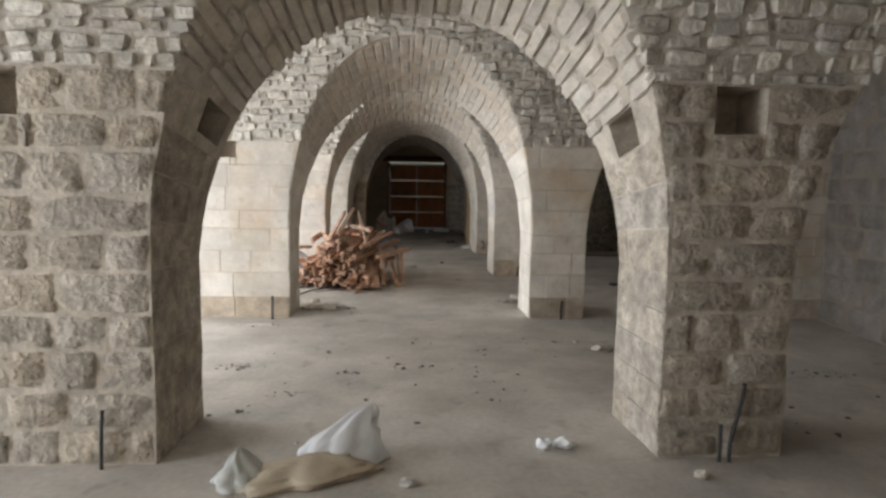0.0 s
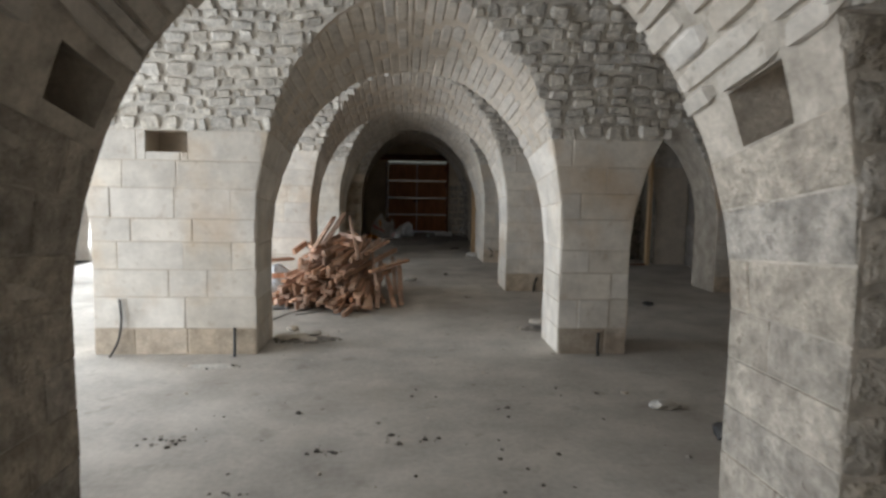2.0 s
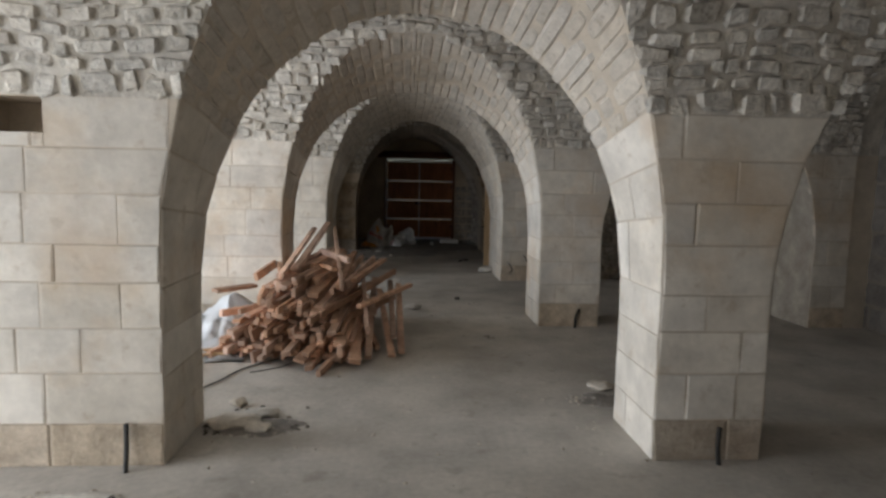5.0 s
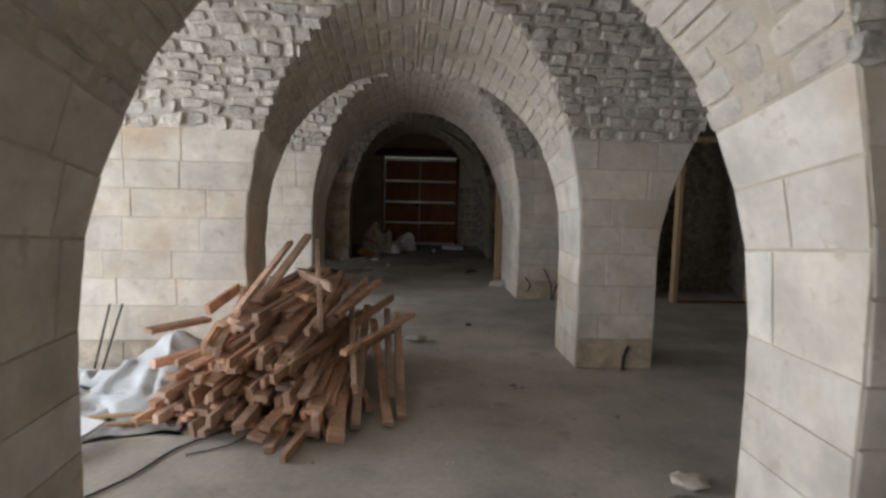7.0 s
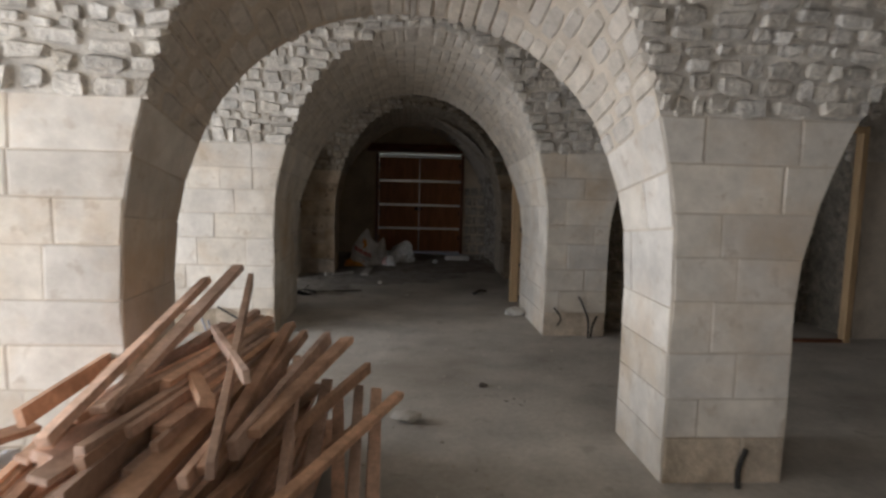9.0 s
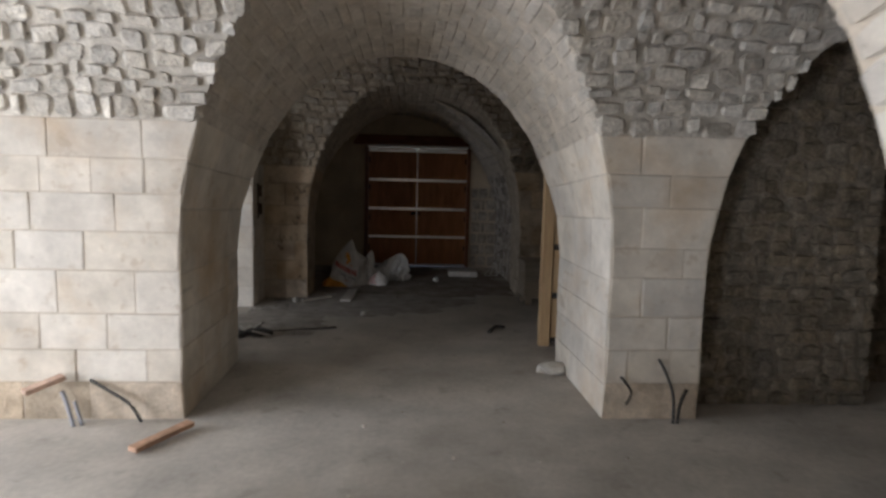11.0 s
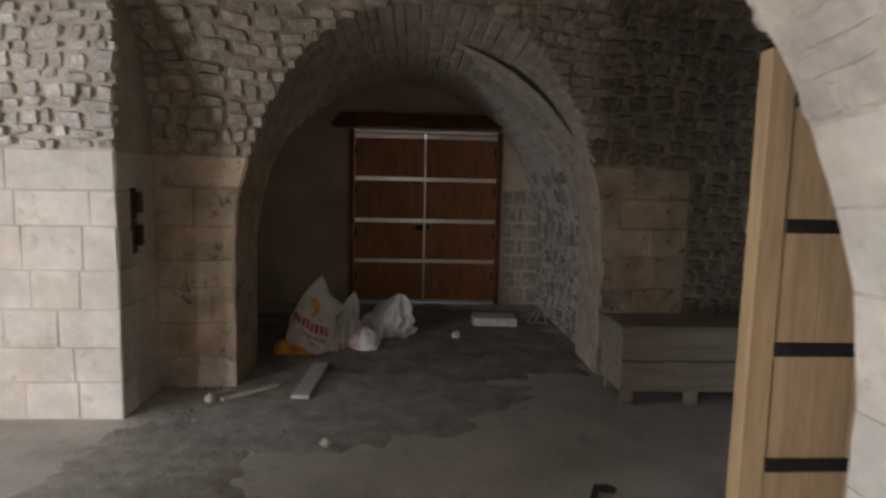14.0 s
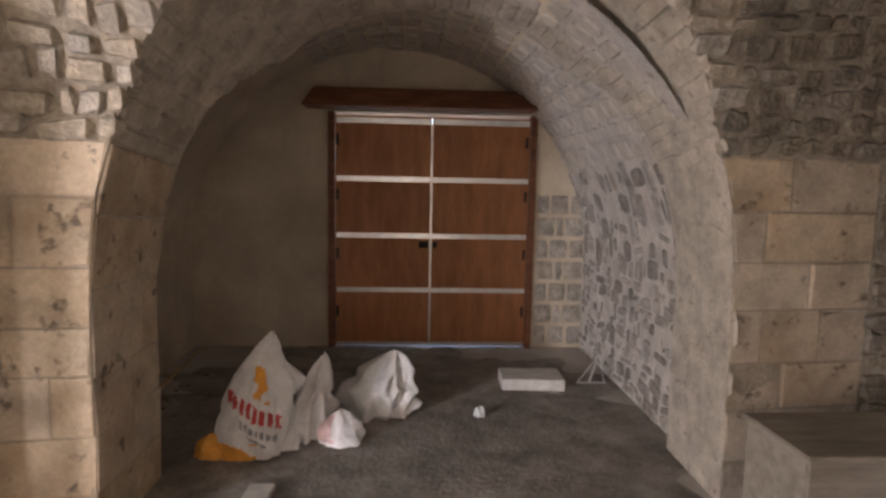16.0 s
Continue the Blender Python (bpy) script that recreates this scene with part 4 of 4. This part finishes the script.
cable([(-1.3, 8.15, 0.008), (-1.1, 8.45, 0.008), (-0.98, 8.8, 0.008), (-0.75, 9.1, 0.008)], 0.008, M_BLACK, "thin black cable on the floor")
cable([(-0.9, 8.72, 0.008), (-0.7, 8.85, 0.008), (-0.6, 9.05, 0.008)], 0.005, M_BLACK, "thin black cable on the floor")
# conduits that stick out at the feet of the piers
cable([(-2.14, 7.05, 0.0), (-2.09, 7.10, 0.12), (-2.06, 7.11, 0.3), (-2.075, 7.12, 0.48)], 0.013, M_BLACK, "bent black conduit at a pier foot", "conduit", "conduit")
# this black tube is added in place of a dark recess in the foot
cable([(-1.12, 7.06, 0.0), (-1.125, 7.09, 0.1), (-1.13, 7.11, 0.24)], 0.018, M_BLACK, "short black conduit at a pier foot", "conduit", "conduit")
cable([(2.02, 3.58, 0.0), (2.03, 3.6, 0.1), (2.08, 3.615, 0.28), (2.11, 3.63, 0.42)], 0.014, M_BLACK, "bent black conduit at a pier foot", "conduit", "conduit")
cable([(1.97, 3.59, 0.0), (1.975, 3.6, 0.1), (1.98, 3.61, 0.2)], 0.014, M_BLACK, "short black conduit at a pier foot", "conduit", "conduit")
cable([(-1.25, 3.6, 0.0), (-1.25, 3.61, 0.15), (-1.245, 3.62, 0.30)], 0.013, M_BLACK, "short black conduit at a pier foot", "conduit", "conduit")
cable([(2.02, 7.08, 0.0), (2.02, 7.1, 0.1), (2.03, 7.11, 0.2)], 0.018, M_IRON, "short dark conduit at a pier foot", "conduit", "conduit")
cable([(2.14, 10.31, 0.0), (2.15, 10.33, 0.1), (2.19, 10.34, 0.2)], 0.02, M_IRON, "short dark conduit at a pier foot", "conduit", "conduit")
cable([(2.30, 13.44, 0.0), (2.30, 13.46, 0.18), (2.25, 13.48, 0.33), (2.2, 13.49, 0.42)], 0.013, M_BLACK, "bent black conduit at a pier foot", "conduit", "conduit")
cable([(2.33, 13.44, 0.0), (2.35, 13.46, 0.12), (2.40, 13.48, 0.22)], 0.016, M_IRON, "short dark conduit at a pier foot", "conduit", "conduit")
cable([(1.98, 13.46, 0.12), (2.02, 13.48, 0.2), (1.95, 13.49, 0.3)], 0.012, M_IRON, "short wire loop at a pier foot", "conduit", "conduit")
cable([(-1.12, 13.42, 0.02), (-1.2, 13.44, 0.13), (-1.35, 13.46, 0.22), (-1.45, 13.48, 0.27)], 0.014, M_BLACK, "bent black conduit at a pier foot", "conduit", "conduit")
cable([(-1.52, 13.4, 0.0), (-1.58, 13.45, 0.12), (-1.62, 13.47, 0.2)], 0.018, M_GREYPRINT, "grey pipe stub at a pier foot", "conduit", "conduit")
cable([(-1.48, 13.42, 0.0), (-1.54, 13.46, 0.14)], 0.016, M_GREYPRINT, "grey pipe stub at a pier foot", "conduit", "conduit")
for dx in (0.0, 0.06):
    obj_of("metal_rod", tube([(-2.1 + dx, 10.2, 0.0), (-2.02 + dx * 1.6, 10.33, 0.52)], 0.009), M_IRON, None, "thin dark metal rod leaning by the pier", "rod")
obj_of("brown_board", stick((-1.0, 13.0, 0.03), (-0.80, 13.36, 0.04), 0.07, 0.03, 0.003), M_WOOD, None, "short reddish board on the floor", "board")
obj_of("brown_board", stick((-1.75, 13.3, 0.25), (-1.6, 13.46, 0.3), 0.08, 0.03, 0.003), M_WOOD, None, "short reddish board leaning on the pier", "board")
# upright pipe in the side aisle
up = tagged(new("pipe_stub"), "white upright pipe with black cable ends", "pipe")
part("pipe", tube([(5.02, 8.62, 0), (5.02, 8.62, 0.34)], 0.02), M_SHEET, up)
for k in range(4):
    part("cable_end", tube([(5.02, 8.62, 0.33), (5.02 + 0.04 * (k - 1.5), 8.6, 0.42), (5.0 + 0.1 * (k - 1.5), 8.6, 0.50 + 0.04 * (k % 2))], 0.009, 6), M_BLACK, up, "black cable end")

# timber door frame in the side aisle
df = tagged(new("door_frame"), "bare pine door frame standing in the side arch", "door frame")
for x in (3.97, 5.02):
    part("post", box(x - 0.035, x + 0.035, 13.32, 13.42, 0, 2.16, 0.004), M_PINE, df)
part("head", box(3.935, 5.055, 13.32, 13.42, 2.16, 2.23, 0.004), M_PINE, df)
part("threshold", box(4.005, 4.985, 13.33, 13.41, 0, 0.03, 0.004), M_BEAM, df)
# rubble colour here includes the shade behind the doorway
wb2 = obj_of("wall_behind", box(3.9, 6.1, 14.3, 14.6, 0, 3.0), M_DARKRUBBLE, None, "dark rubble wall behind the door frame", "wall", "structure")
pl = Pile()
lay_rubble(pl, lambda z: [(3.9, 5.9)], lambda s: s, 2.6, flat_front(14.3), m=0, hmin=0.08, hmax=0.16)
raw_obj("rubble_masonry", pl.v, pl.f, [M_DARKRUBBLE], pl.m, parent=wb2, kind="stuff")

# pine door leaf that leans behind the deep arch
pd = tagged(new("pine_door"), "unhung pale pine door with dark iron straps", "door")
for k in range(5):
    x = 1.90 + 0.17 * k
    part("board", box(x + 0.002, x + 0.168, 15.37, 15.41, 0.05, 2.08, 0.003), M_PINE, pd)
part("stile", box(1.79, 1.895, 15.35, 15.43, 0.0, 2.1, 0.005), M_PINE, pd)
for z in (0.06, 0.50, 0.97, 1.45, 1.92):
    part("iron_strap", box(1.90, 2.74, 15.352, 15.369, z - 0.027, z + 0.027, 0.003), M_IRON, pd, "dark iron strap")

pd.location.x = 0.03
M_CHEST = mat("grey_chest_board", (0.31, 0.26, 0.20), 0.18, 0.8, 4, 0.3, 40, (0.2, 0.16, 0.12), 0.4, obj=0.1, stretch=(0.7, 4, 5))
# low plank chest by the right wall
ch = tagged(new("plank_chest"), "long low grey plank chest on short feet", "chest")
part("front_board", box(2.06, 3.17, 17.32, 17.35, 0.33, 0.555, 0.005), M_CHEST, ch)
part("front_board", box(2.06, 3.17, 17.315, 17.345, 0.10, 0.324, 0.005), M_CHEST, ch)
part("lid", box(2.04, 3.20, 17.30, 17.76, 0.559, 0.586, 0.006), M_CHEST, ch)
for x in (2.06, 3.14):
    part("side_panel", box(x, x + 0.03, 17.354, 17.75, 0.10, 0.555, 0.005), M_CHEST, ch)
part("back_board", box(2.095, 3.135, 17.72, 17.75, 0.10, 0.555, 0.005), M_CHEST, ch)
for x in (2.08, 2.56, 3.05):
    for y in (17.33, 17.68):
        part("foot", box(x, x + 0.09, y, y + 0.06, 0, 0.098, 0.005), M_CHEST, ch)

# loose pieces before the gate
obj_of("white_plank", stick((1.26, 19.82, 0.05), (1.74, 19.80, 0.05), 0.09, 0.30, 0.005, 90), M_PALE, None, "short thick white plank on the floor", "plank")
br = tagged(new("metal_bracket"), "small angled steel bracket by the wall", "bracket")
for a, c in (((1.88, 19.84, 0.01), (2.06, 19.86, 0.24)), ((2.10, 19.84, 0.01), (2.06, 19.86, 0.24)), ((1.88, 19.84, 0.012), (2.12, 19.84, 0.012)), ((1.98, 19.84, 0.02), (2.04, 19.87, 0.18))):
    part("bar", stick(a, c, 0.022, 0.006, 0.001), M_STEEL, br)
obj_of("thin_pole", tube([(-1.25, 19.3, 0.05), (-1.35, 20.75, 0.03), (-1.42, 20.88, 0.32)][:2], 0.012), M_PINE, None, "thin wooden pole on the floor by the wall", "pole")
obj_of("grey_plank", stick((-0.24, 17.42, 0.02), (-0.20, 18.2, 0.025), 0.13, 0.03, 0.004), M_PALE, None, "short pale plank on the rubble", "plank")
obj_of("pale_batten", stick((-0.78, 17.38, 0.02), (-0.45, 17.66, 0.03), 0.04, 0.025, 0.003), M_PALE, None, "thin pale batten on the floor", "batten")
obj_of("dark_stick", stick((1.40, 15.86, 0.012), (1.52, 16.12, 0.02), 0.035, 0.02, 0.003), M_BLACK, None, "short black stick on the floor", "stick")
obj_of("dark_stick", stick((-0.95, 15.78, 0.012), (-0.2, 16.02, 0.012), 0.03, 0.012, 0.003), M_DIRT, None, "long dark strip of wood on the floor", "stick")


def lump(name, x, y, r, h, m, seed, label, category="stone"):
    """A broken stone or clod."""
    rr = random.Random(seed)
    bm = bmesh.new()
    bmesh.ops.create_icosphere(bm, subdivisions=2, radius=1)
    off = Vector((seed, seed * 0.37, 1.7))
    for v in bm.verts:
        k = 1 + 0.4 * noise.noise(v.co * 1.6 + off) + 0.25 * noise.noise(v.co * 4 + off)
        v.co = Vector((x + v.co.x * r * k, y + v.co.y * r * 0.75 * k, max(0, h * 0.42 + v.co.z * h * 0.6 * k)))
    return obj_of(name, bm, m, None, label, category)


for k, (x, y, r, h, m, nm, lb, ct) in enumerate((
        (1.06, 3.78, 0.05, 0.06, M_SHEET, "plastic_wad", "crumpled clear plastic on the floor", "plastic"),
        (1.17, 3.79, 0.06, 0.06, M_SHEET, "plastic_wad", "crumpled clear plastic on the floor", "plastic"),
        (0.30, 3.38, 0.045, 0.04, M_PALE, "stone", "small pale stone on the floor", "stone"),
        (1.79, 3.42, 0.04, 0.04, M_CHIP, "stone", "small brown stone on the floor", "stone"),
        (2.06, 5.82, 0.09, 0.05, M_PALE, "stone", "flat pale stone on the floor", "stone"),
        (2.23, 5.31, 0.09, 0.10, M_BLACK, "black_block", "small black plastic block on the floor", "block"),
        (1.90, 6.1, 0.03, 0.02, M_CHIP, "stone", "small brown stone on the floor", "stone"),
        (3.42, 9.4, 0.06, 0.05, M_BLACK, "black_block", "small dark block on the floor", "block"),
        (1.77, 8.34, 0.1, 0.06, M_CHIP, "stone", "flat grey stone on the floor", "stone"),
        (-0.80, 8.02, 0.06, 0.05, M_CHIP, "stone", "pale broken stone on the floor", "stone"),
        (-0.76, 7.70, 0.16, 0.05, M_CHIP, "mortar_lump", "flat pale piece of broken mortar on the floor", "debris"),
        (-0.60, 7.84, 0.10, 0.04, M_PALE, "mortar_lump", "flat pale piece of broken mortar on the floor", "debris"),
        (-0.58, 7.60, 0.09, 0.04, M_CHIP, "mortar_lump", "flat pale piece of broken mortar on the floor", "debris"),
        (0.42, 11.23, 0.09, 0.07, M_PALE, "stone", "white lump of plaster on the floor", "stone"),
        (1.01, 11.9, 0.035, 0.03, M_DIRT, "stone", "small dark stone on the floor", "stone"),
        (1.74, 14.5, 0.13, 0.10, M_PALE, "stone", "pale block at the foot of the arch", "stone"),
        (0.04, 16.66, 0.04, 0.05, M_PALE, "stone", "small white stone on the floor", "stone"),
        (0.45, 15.7, 0.02, 0.02, M_PALE, "stone", "small white stone on the floor", "stone"),
        (-0.86, 17.37, 0.04, 0.07, M_PALE, "stone", "small white stone on the floor", "stone"),
        (1.02, 19.15, 0.04, 0.08, M_GREYSHEET, "plastic_cup", "crumpled clear plastic cup", "cup"),
        (1.57, 16.1, 0.05, 0.03, M_BLACK, "black_block", "small black scrap on the floor", "block"),
        (-0.92, 15.7, 0.13, 0.07, M_BLACK, "black_rag", "tangle of black scraps on the floor", "rag"),
        (-1.12, 15.62, 0.10, 0.06, M_BLACK, "black_rag", "tangle of black scraps on the floor", "rag"))):
    lump(nm, x, y, r, h, m, k + 1, lb, ct)
for k in range(7):
    r = random.Random(60 + k)
    x, y = -1.0 + r.uniform(-0.2, 0.25), 15.66 + r.uniform(-0.1, 0.1)
    a = r.uniform(0, 3.1)
    obj_of("scrap_stick", stick((x, y, 0.02), (x + 0.2 * math.cos(a), y + 0.2 * math.sin(a), 0.05 + 0.05 * r.random()), 0.02, 0.012, 0.002), r.choice((M_BLACK, M_PALE, M_DIRT)), None,
           "short scrap of wood in a tangle", "stick", group="scraps on the floor")


def scatter(name, spots, m, label, seed, size=(0.008, 0.03), flat=0.5):
    """Chips and crumbs, too many to count."""
    r = random.Random(seed)
    pile = Pile()
    for cx, cy, rx, ry, n in spots:
        for _ in range(n):
            a, q = r.uniform(0, 6.283), math.sqrt(r.random())
            x, y = cx + rx * q * math.cos(a), cy + ry * q * math.sin(a)
            s = r.uniform(*size) * r.uniform(0.6, 1.4)
            h = s * flat * r.uniform(0.5, 1.3)
            t = r.uniform(0, 6.28)
            base = [(x + s * math.cos(t + w) * r.uniform(0.6, 1.1), y + s * math.sin(t + w) * r.uniform(0.6, 1.1)) for w in (0, 1.3, 2.5, 3.8, 5.1)]
            v = [(px, py, 0.0) for px, py in base] + [(x + (px - x) * 0.6, y + (py - y) * 0.6, h * r.uniform(0.7, 1.2)) for px, py in base]
            f = [(i, (i + 1) % 5, 5 + (i + 1) % 5, 5 + i) for i in range(5)] + [(5, 6, 7, 8, 9)]
            pile.add((v, f))
    return raw_obj(name, pile.v, pile.f, [m], None, label=label, category="debris", kind="stuff")


scatter("stone_chips", [(0.4, 6.0, 2.2, 5.0, 130), (0.5, 9.5, 1.6, 3.5, 60), (0.5, 13.0, 1.3, 3.2, 60), (-1.25, 6.8, 0.25, 0.1, 40), (-0.62, 7.66, 0.3, 0.18, 120), (1.6, 8.1, 0.15, 0.12, 40), (-3.2, 8.5, 1.2, 4, 60)],
        M_CHIP, "scattered stone chips on the floor", 5, (0.005, 0.018))
scatter("rubble_crumbs", [(0.2, 18.3, 1.2, 0.6, 220), (-0.7, 17.55, 0.6, 0.15, 130), (1.0, 19.6, 1.0, 1.0, 140), (-0.6, 16.9, 0.7, 0.35, 90)], M_CRUMB, "broken rubble and crumbs before the gate", 6, (0.005, 0.017))
scatter("dark_scraps", [(-0.15, 5.18, 0.12, 0.04, 12), (-0.5, 4.72, 0.14, 0.05, 9), (-1.05, 5.34, 0.16, 0.09, 25), (0.38, 4.17, 0.03, 0.02, 3), (-0.38, 5.76, 0.03, 0.02, 4), (0.2, 5.3, 0.4, 0.12, 8), (0.42, 5.36, 0.04, 0.03, 4),
                        (-0.8, 4.4, 0.3, 0.1, 8), (2.1, 5.85, 0.12, 0.04, 6), (3.5, 4.2, 1.0, 0.4, 25), (3.6, 5.1, 0.3, 0.12, 20), (0.6, 5.5, 1.6, 1.0, 40), (-0.8, 15.9, 0.5, 0.2, 60), (-0.6, 17.0, 0.5, 0.3, 50),
                        (-1.1, 19.6, 0.35, 0.5, 60), (-0.75, 18.95, 0.5, 0.6, 130), (-0.45, 7.66, 0.16, 0.10, 45), (-0.70, 7.95, 0.10, 0.05, 14), (-0.86, 7.62, 0.08, 0.10, 20), (-1.2, 6.78, 0.2, 0.08, 14), (0.3, 19.6, 1.5, 1.2, 200), (1.16, 9.9, 0.06, 0.05, 8), (1.18, 11.6, 0.1, 0.1, 6)], M_DIRT, "dark scraps and dirt on the floor", 7, (0.006, 0.022), 0.35)


def dirt_patch(cx, cy, rx, ry, seed, m, label):
    """A thin uneven layer of dirt on the floor."""
    n = 160
    bm = bmesh.new()
    mid = bm.verts.new((cx, cy, 0.012))
    rings = []
    for k, (s, z) in enumerate(((0.4, 0.012), (0.75, 0.009), (1.0, 0.0005))):
        ring = []
        for i in range(n):
            a = 6.28319 * i / n
            f = 1 + 0.4 * noise.noise(Vector((math.cos(a) * 1.3, math.sin(a) * 1.3, seed))) + 0.25 * noise.noise(Vector((math.cos(a) * 5, math.sin(a) * 5, seed))) + 0.1 * noise.noise(Vector((math.cos(a) * 16, math.sin(a) * 16, seed)))
            ring.append(bm.verts.new((cx + rx * s * f * math.cos(a), cy + ry * s * f * math.sin(a), z * (1 + 0.4 * noise.noise(Vector((a * 3, s, seed)))))))
        rings.append(ring)
    for i in range(n):
        j = (i + 1) % n
        bm.faces.new((mid, rings[0][i], rings[0][j]))
        for r0, r1 in zip(rings, rings[1:]):
            bm.faces.new((r0[i], r1[i], r1[j], r0[j]))
    return obj_of("dirt_layer", bm, m, None, label, "dirt", "stuff", smooth=True)


dirt_patch(0.1, 17.3, 1.2, 0.75, 2.0, M_EARTH, "grey dirt spread over the floor")
dirt_patch(-0.9, 16.3, 0.55, 0.7, 5.0, M_EARTH, "dark dirt spread over the floor")
# these two layers show both trodden dirt and the alcove's floor shade
dirt_patch(0.45, 19.3, 1.9, 1.75, 8.0, M_DARKEARTH, "trodden earth before the gate, darkened for shade")
dirt_patch(-0.75, 18.95, 0.45, 0.5, 9.0, M_DARKEARTH, "trodden earth beside the sacks, darkened for shade")
dirt_patch(-0.62, 7.66, 0.28, 0.16, 11.0, M_CRUMB, "splashed mortar at the pier foot")
dirt_patch(-1.2, 6.8, 0.2, 0.07, 13.0, M_PALE, "pale splashed mortar on the floor")
dirt_patch(1.70, 8.1, 0.16, 0.12, 15.0, M_CRUMB, "splashed mortar at the pier foot")

# shutter and poles by the outer openings
sh = tagged(new("metal_shutter"), "grey metal shutter with a brown lower panel", "shutter")
part("upper_panel", box(-5.27, -5.22, 10.25, 11.2, 0.75, 2.2, 0.004), M_BLUEGREY, sh)
part("lower_panel", box(-5.27, -5.22, 10.25, 11.2, 0.02, 0.745, 0.004), M_BEAM, sh, "brown lower panel")
for y in (10.25, 10.72, 11.2):
    part("rail", box(-5.218, -5.19, y - 0.02, y + 0.02, 0.0, 2.22, 0.003), M_IRON, sh)
for k in range(2):
    obj_of("white_pole", tube([(-4.8, 11.0 + 0.12 * k, 0.0), (-5.16, 11.12 + 0.1 * k, 0.85)], 0.012), M_SHEET, None, "thin white pole leaning on the shutter", "pole")

# old hinge sockets on the return wall; dark plates replace their shaded recesses
for z in (1.17, 1.39):
    hs = tagged(new("hinge_socket"), "hinge recess in the wall, its shade drawn as a rusty dark plate", "hinge", "hinge sockets")
    part("plate", box(-1.312, -1.296, 17.25, 17.33, z - 0.108, z + 0.108, 0.006), M_RUST, hs)
    part("pin", tube([(-1.285, 17.35, z - 0.06), (-1.285, 17.35, z + 0.08)], 0.022), M_RUST, hs)
